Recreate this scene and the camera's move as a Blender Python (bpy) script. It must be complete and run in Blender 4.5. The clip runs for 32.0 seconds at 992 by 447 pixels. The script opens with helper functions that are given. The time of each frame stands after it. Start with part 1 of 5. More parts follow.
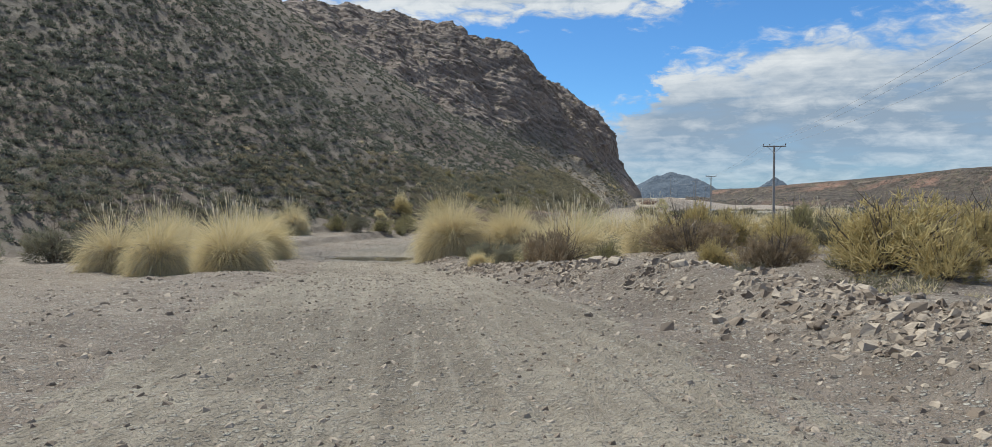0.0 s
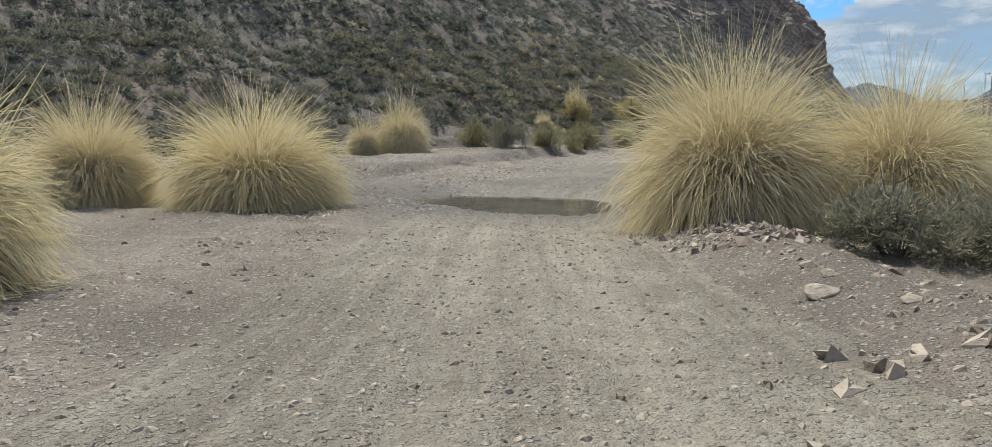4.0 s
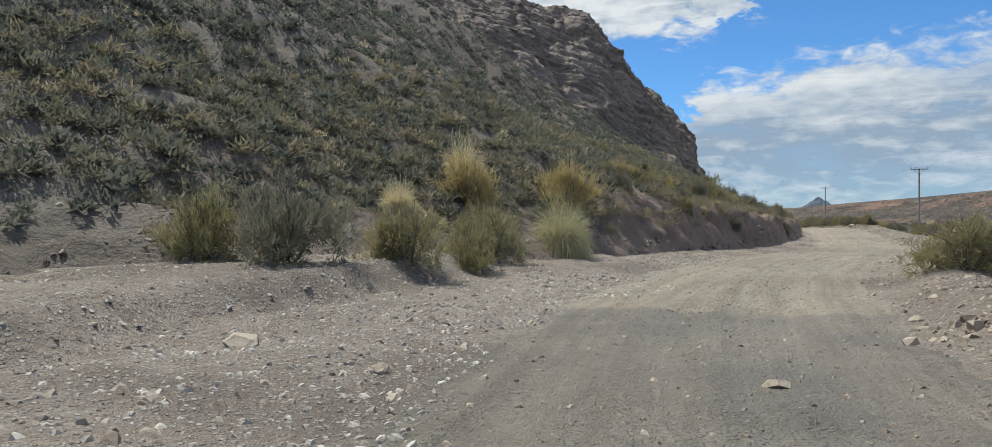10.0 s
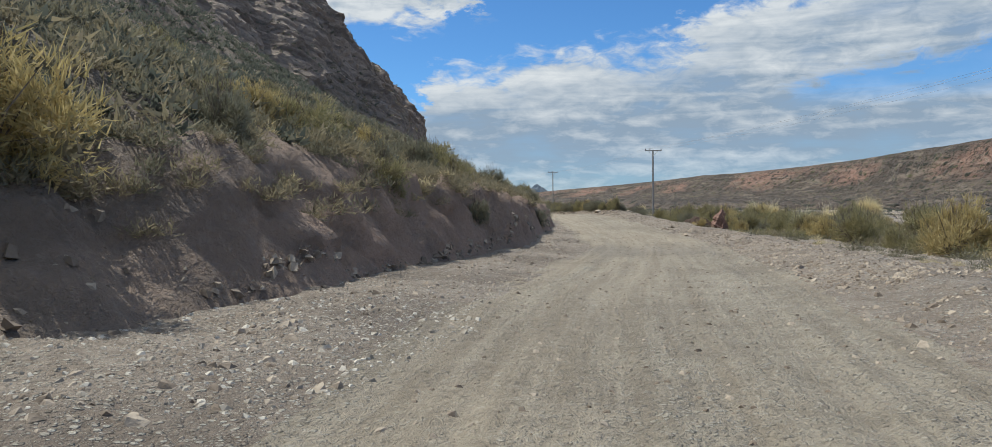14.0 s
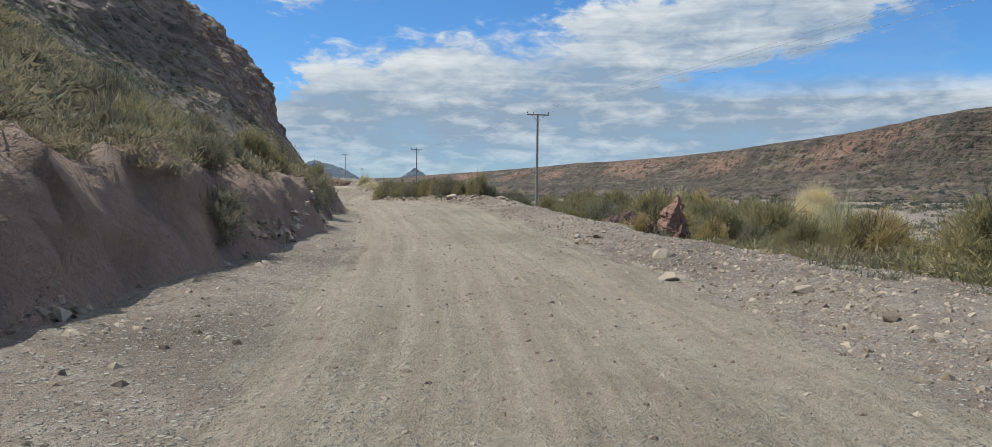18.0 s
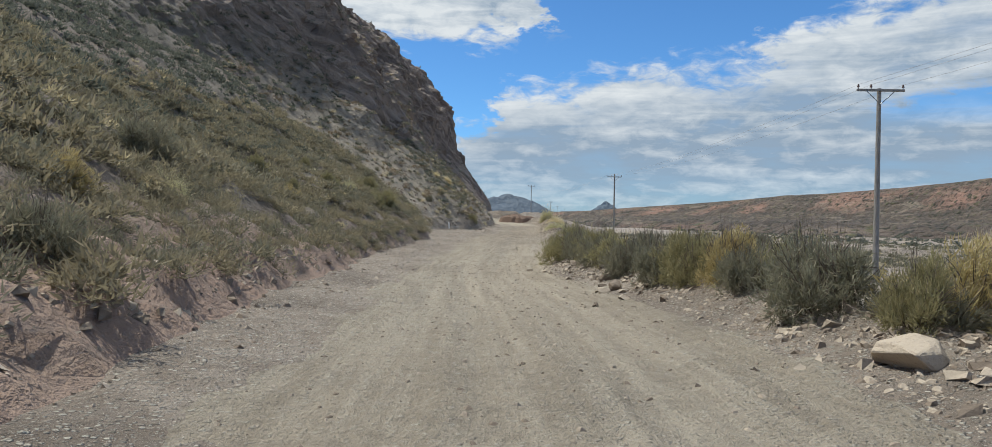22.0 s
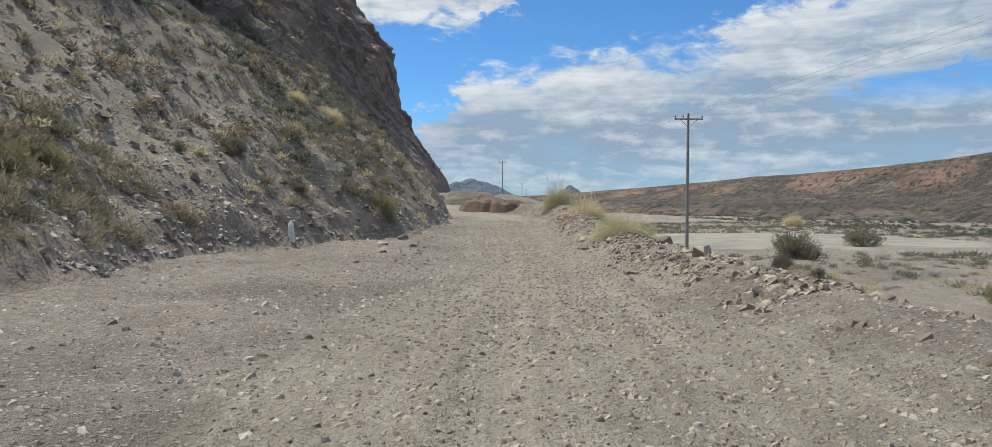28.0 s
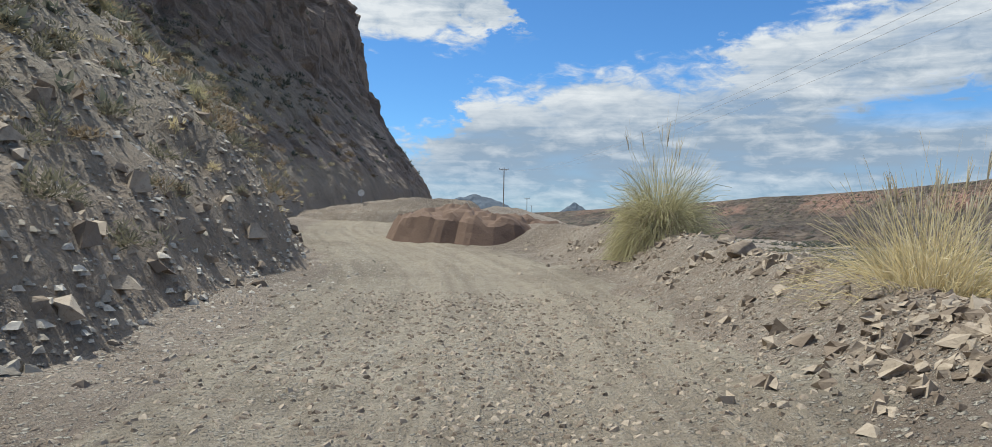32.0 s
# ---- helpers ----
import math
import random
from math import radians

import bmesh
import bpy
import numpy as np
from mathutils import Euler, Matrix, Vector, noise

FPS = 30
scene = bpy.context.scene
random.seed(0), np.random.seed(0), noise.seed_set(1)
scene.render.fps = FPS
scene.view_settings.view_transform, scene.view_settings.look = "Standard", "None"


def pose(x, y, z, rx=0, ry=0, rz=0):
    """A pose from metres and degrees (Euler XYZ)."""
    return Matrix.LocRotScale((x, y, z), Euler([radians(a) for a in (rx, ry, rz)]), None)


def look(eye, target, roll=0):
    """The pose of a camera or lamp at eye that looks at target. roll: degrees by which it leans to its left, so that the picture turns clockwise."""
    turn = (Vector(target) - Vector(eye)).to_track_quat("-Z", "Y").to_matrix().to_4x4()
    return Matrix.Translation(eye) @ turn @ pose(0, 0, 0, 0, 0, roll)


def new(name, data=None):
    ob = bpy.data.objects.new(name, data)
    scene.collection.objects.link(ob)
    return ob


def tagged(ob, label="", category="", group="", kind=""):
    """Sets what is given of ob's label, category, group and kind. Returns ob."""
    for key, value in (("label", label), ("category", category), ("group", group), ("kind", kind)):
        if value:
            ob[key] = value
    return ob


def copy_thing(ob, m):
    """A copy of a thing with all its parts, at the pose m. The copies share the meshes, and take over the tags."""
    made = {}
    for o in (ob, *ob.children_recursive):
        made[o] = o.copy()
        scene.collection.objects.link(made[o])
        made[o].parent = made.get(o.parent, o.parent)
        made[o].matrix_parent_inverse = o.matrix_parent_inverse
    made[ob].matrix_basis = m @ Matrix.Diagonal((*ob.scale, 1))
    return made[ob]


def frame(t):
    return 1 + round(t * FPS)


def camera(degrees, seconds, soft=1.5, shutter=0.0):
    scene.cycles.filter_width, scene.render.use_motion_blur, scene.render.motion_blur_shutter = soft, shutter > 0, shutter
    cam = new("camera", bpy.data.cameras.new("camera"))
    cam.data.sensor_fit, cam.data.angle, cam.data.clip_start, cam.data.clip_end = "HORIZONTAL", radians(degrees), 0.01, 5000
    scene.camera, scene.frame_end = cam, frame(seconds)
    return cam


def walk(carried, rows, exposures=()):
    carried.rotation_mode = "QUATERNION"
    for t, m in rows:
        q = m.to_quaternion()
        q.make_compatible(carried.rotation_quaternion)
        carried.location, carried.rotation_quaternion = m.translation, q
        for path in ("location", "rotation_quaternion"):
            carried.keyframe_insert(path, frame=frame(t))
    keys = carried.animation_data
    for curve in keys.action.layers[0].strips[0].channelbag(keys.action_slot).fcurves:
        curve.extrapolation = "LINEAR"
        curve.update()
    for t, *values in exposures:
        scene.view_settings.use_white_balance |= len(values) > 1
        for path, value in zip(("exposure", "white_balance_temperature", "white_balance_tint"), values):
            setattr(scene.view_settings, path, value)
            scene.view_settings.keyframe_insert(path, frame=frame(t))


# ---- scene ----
cam = camera(67.22, 32.0, soft=0.8)
PATH = [
    (0, 4.15, -21.56, 3.69, 13.35, -2.10, -0.15),
    (0.5, 3.15, -18.15, 3.72, 16.21, -2.18, -0.27),
    (1, 1.98, -14.88, 3.74, 18.81, -2.43, -0.36),
    (1.5, 0.67, -11.76, 3.66, 20.79, -3.48, -0.55),
    (2, -0.83, -8.43, 3.52, 22.64, -5.80, -0.41),
    (2.5, -2.48, -4.62, 3.19, 23.96, -7.91, -0.15),
    (3, -3.56, -2.03, 2.99, 24.92, -8.61, -0.03),
    (3.5, -4.34, -0.05, 2.74, 25.61, -8.68, -0.13),
    (4, -5.11, 1.81, 2.49, 26.14, -8.46, -0.49),
    (4.5, -6.15, 4.01, 2.26, 26.63, -7.88, -1.02),
    (5, -7.87, 7.51, 1.95, 27.19, -6.45, -1.15),
    (5.5, -9.32, 10.35, 1.82, 27.78, -5.92, -1.08),
    (6, -10.52, 12.95, 1.70, 27.85, -5.65, -1.08),
    (6.5, -11.55, 15.34, 1.62, 27.45, -5.79, -0.63),
    (7, -12.36, 17.30, 1.52, 26.14, -6.00, -0.51),
    (7.5, -12.95, 18.87, 1.37, 24.92, -6.12, -0.52),
    (8, -13.45, 20.28, 1.29, 23.74, -6.41, -0.60),
    (8.5, -13.88, 21.69, 1.29, 22.64, -4.34, -0.95),
    (9, -14.32, 23.28, 1.35, 20.81, -2.08, -0.76),
    (9.5, -14.64, 24.86, 1.41, 18.34, -0.47, -0.89),
    (10, -14.99, 26.51, 1.44, 15.89, -0.48, -0.19),
    (10.5, -15.11, 27.86, 1.44, 13.08, -0.64, -0.08),
    (11, -15.31, 29.95, 1.44, 9.93, -2.02, 0.24),
    (11.5, -15.52, 32.19, 1.34, 9.17, -3.02, 0.44),
    (12, -15.67, 34.52, 1.24, 8.04, -3.63, 0.75),
    (12.5, -15.70, 36.99, 1.21, 5.94, -3.73, 0.94),
    (13, -15.53, 39.42, 1.23, 3.14, -2.70, 0.18),
    (13.5, -15.24, 42.23, 1.27, -0.17, -1.79, -0.59),
    (14, -14.85, 45.13, 1.32, -4.36, -1.63, -0.41),
    (14.5, -14.45, 47.84, 1.36, -8.39, -1.58, -0.26),
    (15, -13.71, 50.78, 1.37, -11.21, -1.65, -0.45),
    (15.5, -12.85, 53.91, 1.33, -12.03, -1.91, -0.48),
    (16, -11.85, 57.39, 1.28, -12.66, -2.62, -0.27),
    (16.5, -10.77, 61.05, 1.19, -13.05, -3.08, -0.09),
    (17, -9.67, 64.68, 1.09, -13.24, -3.02, 0.06),
    (17.5, -8.66, 68.04, 1.00, -13.39, -2.68, 0.30),
    (18, -7.97, 70.97, 1.00, -13.69, -2.79, 0.66),
    (18.5, -7.22, 74.33, 1.01, -13.44, -2.91, 0.41),
    (19, -6.45, 77.92, 0.97, -12.80, -2.99, -0.06),
    (19.5, -5.81, 81.80, 0.93, -10.74, -2.80, -0.55),
    (20, -5.25, 85.88, 1.00, -7.16, -2.97, -1.39),
    (20.5, -4.94, 89.96, 1.09, -4.79, -2.44, -1.69),
    (21, -4.78, 94.08, 1.33, -2.88, -1.23, -1.14),
    (21.5, -4.74, 98.29, 1.52, -1.01, -0.78, 0.75),
    (22, -4.76, 102.55, 1.65, 0.87, -0.46, 0.98),
    (22.5, -4.80, 106.78, 1.68, 2.47, -0.61, 0.33),
    (23, -5.11, 111.07, 1.64, 3.71, -2.35, 0.11),
    (23.5, -5.53, 115.39, 1.50, 4.61, -3.46, 0.31),
    (24, -6.02, 120.28, 1.45, 5.30, -3.91, 0.48),
    (24.5, -6.32, 124.89, 1.22, 5.28, -4.34, 0.07),
    (25, -6.49, 129.05, 1.09, 5.45, -4.47, -0.03),
    (25.5, -6.36, 133.69, 1.10, 2.66, -4.29, 0.19),
    (26, -6.11, 139.03, 1.17, 0.52, -2.87, 0.32),
    (26.5, -5.96, 144.40, 1.32, -0.45, -2.07, 0.51),
    (27, -5.70, 149.07, 1.42, -1.15, -1.40, 0.32),
    (27.5, -5.42, 153.37, 1.55, -1.64, -1.21, 0.20),
    (28, -5.11, 157.60, 1.68, -1.94, -1.57, 0.25),
    (28.5, -4.77, 162.06, 1.77, -2.09, -2.29, 0.40),
    (29, -4.41, 167.08, 1.67, -2.13, -2.91, 0.30),
    (29.5, -4.06, 172.09, 1.50, -1.97, -3.01, -0.02),
    (30, -3.72, 176.62, 1.38, -2.01, -3.29, 0.36),
    (30.5, -3.51, 181.54, 1.39, -1.89, -3.40, 0.05),
    (31, -3.35, 185.77, 1.44, -2.06, -3.05, 0.05),
    (31.5, -3.20, 190.03, 1.58, -2.38, -0.94, 1.29),
    (32, -2.94, 194.00, 1.76, -1.65, -0.33, 1.25),
]


def aim(x, y, z, yaw, pitch, roll):
    a, b = radians(yaw), radians(pitch)
    ahead = Vector((-math.sin(a) * math.cos(b), math.cos(a) * math.cos(b), math.sin(b)))
    eye = Vector((x, y, z))
    return look(eye, eye + ahead, roll)


walk(cam, [(t, aim(*row)) for t, *row in PATH], exposures=[(t, e, 6340, 6) for t, e in ((0, 0.21), (2, 0.31), (5, 0.41), (8, 0.38), (11, 0.22), (14, 0.18), (18, 0.22), (26, 0.24), (32, 0.29))])

# ---- light ----
SUN_LEFT, SUN_UP = 62.0, 61.5          # degrees left of +y, degrees above the horizon
sun_dir = Vector((-math.sin(radians(SUN_LEFT)) * math.cos(radians(SUN_UP)),
                  math.cos(radians(SUN_LEFT)) * math.cos(radians(SUN_UP)), math.sin(radians(SUN_UP))))
sun = new("sun", bpy.data.lights.new("sun", "SUN"))
sun.data.energy, sun.data.angle, sun.data.color = 4.1, radians(0.53), (0.985, 0.95, 0.865)
sun.matrix_world = sun_dir.to_track_quat("Z", "Y").to_matrix().to_4x4()


def tree(owner):
    """An empty node tree with two short hands for adding and joining nodes."""
    owner.use_nodes = True
    nt = owner.node_tree
    nt.nodes.clear()

    def add(kind, **values):
        n = nt.nodes.new("ShaderNode" + kind)
        for key, value in values.items():
            if key in n.inputs:
                n.inputs[key].default_value = value
        return n

    def put(value, socket):
        if isinstance(value, (int, float)):
            socket.default_value = value
        elif isinstance(value, (tuple, list)):
            socket.default_value = tuple(value) if len(value) == len(socket.default_value) else (*value, 1.0)
        else:
            nt.links.new(value, socket)

    def calc(op, a, b=0.0, c=0.0, clamp=False):
        n = nt.nodes.new("ShaderNodeMath")
        n.operation, n.use_clamp = op, clamp
        for v, s in zip((a, b, c), n.inputs):
            put(v, s)
        return n.outputs[0]

    def span(value, lo, hi, to_lo=0.0, to_hi=1.0, soft=True):
        n = nt.nodes.new("ShaderNodeMapRange")
        n.interpolation_type = "SMOOTHSTEP" if soft else "LINEAR"
        for v, key in ((value, "Value"), (lo, "From Min"), (hi, "From Max"), (to_lo, "To Min"), (to_hi, "To Max")):
            put(v, n.inputs[key])
        return n.outputs[0]

    def blend(fac, a, b, mode="MIX"):
        n = nt.nodes.new("ShaderNodeMix")
        n.data_type, n.blend_type = "RGBA", mode
        put(fac, n.inputs[0])
        put(a, n.inputs[6])
        put(b, n.inputs[7])
        return n.outputs[2]

    def grain(vector, scale, detail=4.0, rough=0.55, warp=0.0):
        n = nt.nodes.new("ShaderNodeTexNoise")
        n.inputs["Scale"].default_value, n.inputs["Detail"].default_value = scale, detail
        n.inputs["Roughness"].default_value, n.inputs["Distortion"].default_value = rough, warp
        if vector is not None:
            nt.links.new(vector, n.inputs["Vector"])
        return n.outputs["Fac"]

    return nt, add, put, calc, span, blend, grain


world = bpy.data.worlds.new("sky")
scene.world = world
nt, add, put, calc, span, blend, grain = tree(world)
sky = nt.nodes.new("ShaderNodeTexSky")
sky.sky_type, sky.sun_disc = "NISHITA", False
sky.sun_elevation, sky.sun_rotation = radians(SUN_UP), radians(-SUN_LEFT)
sky.altitude, sky.air_density, sky.dust_density, sky.ozone_density = 1800, 1.0, 0.3, 2.5
way = nt.nodes.new("ShaderNodeTexCoord").outputs["Generated"]
parts3 = nt.nodes.new("ShaderNodeSeparateXYZ")
nt.links.new(way, parts3.inputs[0])
wx, wy, wz = parts3.outputs
bearing = calc("MULTIPLY", calc("ARCTAN2", wx, wy), 57.2958)          # degrees right of +y
height = calc("MULTIPLY", calc("ARCSINE", wz), 57.2958)               # degrees above the horizon
flat = nt.nodes.new("ShaderNodeCombineXYZ")
put(calc("MULTIPLY", bearing, 0.1), flat.inputs[0])
put(calc("MULTIPLY", height, 0.24), flat.inputs[1])
puff = grain(flat.outputs[0], 1.5, 9.0, 0.58, 0.35)
puff_fine = grain(flat.outputs[0], 4.6, 7.0, 0.62, 0.5)
streak_at = nt.nodes.new("ShaderNodeCombineXYZ")
put(calc("MULTIPLY", bearing, 0.05), streak_at.inputs[0])
put(calc("MULTIPLY", height, 0.55), streak_at.inputs[1])
streak = grain(streak_at.outputs[0], 1.6, 6.0, 0.55, 0.6)
# the big bank: its upper edge climbs to the right and ends in a tongue over a strip of blue


def outline(value, *places):
    """A curve over bearings from -45 to 72 degrees; gives degrees above the horizon."""
    n = nt.nodes.new("ShaderNodeFloatCurve")
    c = n.mapping.curves[0]
    for b, h in places[1:-1]:
        c.points.new((b + 45) / 117, h / 20)
    c.points[-1].location = (1.0, places[-1][1] / 20)
    c.points[0].location = (0.0, places[0][1] / 20)
    n.mapping.update()
    put(span(value, -45.0, 72.0, 0.0, 1.0, soft=False), n.inputs["Value"])
    return calc("MULTIPLY", n.outputs[0], 20.0)


shifted = calc("ADD", bearing, calc("ADD", calc("MULTIPLY", calc("SUBTRACT", puff, 0.5), 10.0), calc("MULTIPLY", calc("SUBTRACT", puff_fine, 0.5), 5.0)))
rim_height = outline(shifted, (-45, 1.5), (-20, 3.0), (-5, 6.0), (-2, 7.4), (0, 9.6), (4, 10.5), (12, 11.4), (17, 11.8), (20, 13.2), (25, 14.6), (33, 16.2), (41, 16.0), (44, 12.0), (47, 7.5), (56, 7.0), (72, 7.0))
belly = outline(shifted, (-45, 0.0), (20, 4.0), (24, 7.2), (27, 8.5), (31, 8.9), (34, 9.6), (37, 10.4), (40, 11.6), (43, 13.0), (47, 16.0), (72, 16.0))
ragged = calc("ADD", calc("MULTIPLY", calc("SUBTRACT", puff, 0.5), 5.5), calc("MULTIPLY", calc("SUBTRACT", puff_fine, 0.5), 4.0))
under = calc("SUBTRACT", calc("ADD", rim_height, ragged), height)
bank = span(under, -0.7, 1.6)
soft_edge = calc("MULTIPLY", calc("SUBTRACT", streak, 0.5), 2.5)
gap = calc("MULTIPLY", span(calc("SUBTRACT", height, calc("ADD", belly, calc("MULTIPLY", ragged, 0.5))), 0.5, -0.6), span(calc("ADD", height, soft_edge), 6.2, 8.4))
gap = calc("MULTIPLY", gap, span(bearing, 23.0, 28.0))
bank = calc("MULTIPLY", bank, calc("SUBTRACT", 1.0, calc("MULTIPLY", gap, 0.93)))
thin = span(height, 0.5, 6.0, 0.80, 1.0)
bank = calc("MULTIPLY", bank, calc("MULTIPLY", thin, span(calc("ADD", puff, calc("MULTIPLY", streak, 0.6)), 0.46, 0.82, 0.78, 1.0)))
# a smaller cloud higher up over the hill, and scattered ones beyond the view
torn = calc("ADD", bearing, calc("ADD", calc("MULTIPLY", calc("SUBTRACT", puff, 0.5), 26.0), calc("MULTIPLY", calc("SUBTRACT", puff_fine, 0.5), 12.0)))
second = calc("MULTIPLY", calc("MULTIPLY", span(torn, -32.0, -24.0), span(torn, 2.5, 0.0)), span(calc("ADD", height, ragged), 12.5, 14.0))
second = calc("MULTIPLY", second, span(height, 30.0, 19.0))
loose = calc("MULTIPLY", span(puff, 0.56, 0.68), span(height, 17.0, 26.0))
# unseen denser cloud high overhead, added to raise the fill light
overhead = calc("MULTIPLY", span(puff, 0.35, 0.50), span(height, 30.0, 44.0))
loose = calc("MAXIMUM", loose, overhead)
haze_low = calc("MULTIPLY", span(height, 7.0, 0.0), 0.55)
cover = calc("MAXIMUM", calc("MAXIMUM", bank, second), calc("MAXIMUM", loose, haze_low), clamp=True)
lit = calc("ADD", calc("MULTIPLY", puff_fine, 0.45), calc("ADD", calc("MULTIPLY", puff, 0.40), calc("MULTIPLY", streak, 0.45)))
crown = span(under, 4.5, 0.3, 0.0, 0.34)
shade = calc("ADD", span(height, 4.2, 1.2, 0.0, 0.26), span(height, 4.2, 10.0, 0.10, 0.42))
lit = calc("ADD", calc("ADD", calc("MULTIPLY", calc("SUBTRACT", lit, 0.66), 3.6), shade), crown, clamp=True)
cloud = blend(lit, (3.3, 4.2, 5.4), (8.3, 8.5, 8.8))
blue = blend(1.0, sky.outputs[0], (0.72, 1.14, 1.50), "MULTIPLY")
shine = blend(cover, blue, cloud)
back = nt.nodes.new("ShaderNodeBackground")
put(shine, back.inputs["Color"])
back.inputs["Strength"].default_value = 0.078
nt.links.new(back.outputs[0], nt.nodes.new("ShaderNodeOutputWorld").inputs[0])

# ---- materials ----


def surface(name):
    m = bpy.data.materials.new(name)
    nt, add, put, calc, span, blend, grain = tree(m)
    shader = nt.nodes.new("ShaderNodeBsdfPrincipled")
    nt.links.new(shader.outputs[0], nt.nodes.new("ShaderNodeOutputMaterial").inputs[0])
    place = nt.nodes.new("ShaderNodeTexCoord").outputs["Object"]

    def relief(value, strength, distance):
        b = nt.nodes.new("ShaderNodeBump")
        b.inputs["Strength"].default_value, b.inputs["Distance"].default_value = strength, distance
        put(value, b.inputs["Height"])
        put(b.outputs[0], shader.inputs["Normal"])

    def mask(key):
        a = nt.nodes.new("ShaderNodeAttribute")
        a.attribute_name = key
        return a.outputs["Fac"]

    def pebbles(scale, spread=1.0):
        v = nt.nodes.new("ShaderNodeTexVoronoi")
        v.inputs["Scale"].default_value, v.inputs["Randomness"].default_value = scale, spread
        nt.links.new(place, v.inputs["Vector"])
        return v.outputs["Distance"], v.outputs["Color"]

    return m, nt, shader, place, (put, calc, span, blend, grain, relief, mask, pebbles)


def gravel_material(name, base, pale, dark, stones=1.0):
    m, nt, shader, place, (put, calc, span, blend, grain, relief, mask, pebbles) = surface(name)
    big, mid, fine = grain(place, 0.25, 4), grain(place, 1.9, 6, 0.68), grain(place, 9, 6, 0.75)
    lanes = nt.nodes.new("ShaderNodeCombineXYZ")
    spot = nt.nodes.new("ShaderNodeSeparateXYZ")
    put(place, spot.inputs[0])
    put(calc("MULTIPLY", mask("lane"), 3.6), lanes.inputs[0])
    put(calc("MULTIPLY", spot.outputs[1], 0.13), lanes.inputs[1])
    streak = grain(lanes.outputs[0], 1.0, 6, 0.7)
    near, tone = pebbles(9.0)
    near2, tone2 = pebbles(24.0)
    near3, tone3 = pebbles(60.0)
    greys = []
    for t in (tone, tone2, tone3):
        g = nt.nodes.new("ShaderNodeRGBToBW")
        put(t, g.inputs[0])
        greys.append(g.outputs[0])
    col = blend(span(mid, 0.36, 0.64), base, pale)
    col = blend(span(big, 0.42, 0.66, 0.0, 0.75), col, dark)
    on = mask("on")
    col = blend(calc("MULTIPLY", on, span(streak, 0.50, 0.36, 0.0, 0.5)), col, dark)
    col = blend(calc("MULTIPLY", on, span(streak, 0.50, 0.64, 0.0, 0.5)), col, tuple(v * 1.12 for v in pale))
    rut = mask("rut")
    col = blend(calc("MULTIPLY", rut, calc("MULTIPLY", span(mid, 0.25, 0.6), 0.85)), col, tuple(v * 1.12 for v in pale))
    col = blend(calc("MULTIPLY", mask("sand"), 0.5), col, blend(fine, (0.36, 0.33, 0.28), (0.46, 0.43, 0.375)))
    packed = mask("packed")
    col = blend(calc("MULTIPLY", packed, span(mid, 0.3, 0.6, 0.45, 0.8)), col, blend(span(streak, 0.4, 0.6), (0.335, 0.276, 0.203), (0.41, 0.345, 0.262)))
    bare = calc("MULTIPLY", calc("SUBTRACT", 1.0, calc("MULTIPLY", rut, 0.65)), calc("SUBTRACT", 1.0, calc("MULTIPLY", packed, 0.75)))
    s1 = calc("MULTIPLY", calc("MULTIPLY", span(near, 0.30, 0.20), span(greys[0], 0.52, 0.56)), bare)
    s2 = calc("MULTIPLY", calc("MULTIPLY", span(near2, 0.36, 0.22), span(greys[1], 0.40, 0.46)), bare)
    s3 = calc("MULTIPLY", calc("MULTIPLY", span(near3, 0.42, 0.2), span(greys[2], 0.25, 0.35)), calc("SUBTRACT", 1.0, calc("MULTIPLY", packed, 0.5)))
    lime, brown = (0.60, 0.55, 0.47), (0.21, 0.168, 0.128)
    col = blend(calc("MULTIPLY", s3, 0.7 * stones), col, blend(span(greys[2], 0.25, 0.8), brown, lime))
    col = blend(calc("MULTIPLY", s2, 0.6 * stones), col, blend(span(greys[1], 0.4, 0.8), brown, lime))
    col = blend(calc("MULTIPLY", s1, 0.6 * stones), col, blend(span(greys[0], 0.52, 0.85), brown, lime))
    near4, tone4 = pebbles(14.0)
    g = nt.nodes.new("ShaderNodeRGBToBW")
    put(tone4, g.inputs[0])
    s4 = calc("MULTIPLY", calc("MULTIPLY", span(near4, 0.40, 0.26), span(g.outputs[0], 0.42, 0.48)), bare)
    col = blend(calc("MULTIPLY", s4, 0.7 * stones, clamp=True), col, blend(span(g.outputs[0], 0.42, 0.8), brown, lime))
    col = blend(span(fine, 0.48, 0.34, 0.0, 0.5), col, dark)
    col = blend(span(fine, 0.56, 0.70, 0.0, 0.5), col, lime)
    # darkens wet gravel; on the road this mask also carries a painted shadow
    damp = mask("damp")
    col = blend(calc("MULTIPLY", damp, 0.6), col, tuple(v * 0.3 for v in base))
    put(col, shader.inputs["Base Color"])
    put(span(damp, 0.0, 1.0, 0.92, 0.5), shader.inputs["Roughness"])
    h = calc("ADD", calc("MULTIPLY", calc("ADD", calc("ADD", s1, s4), s2), 0.8), calc("ADD", calc("MULTIPLY", s3, 0.35), calc("ADD", calc("MULTIPLY", fine, 1.3), calc("ADD", mid, calc("MULTIPLY", calc("MULTIPLY", on, streak), 0.6)))))
    relief(h, 1.0, 0.085)
    return m


road_mat = gravel_material("road_gravel", (0.315, 0.270, 0.206), (0.42, 0.368, 0.292), (0.185, 0.153, 0.116))
earth_mat = gravel_material("stony_earth", (0.285, 0.228, 0.178), (0.38, 0.318, 0.26), (0.15, 0.115, 0.088), 1.3)


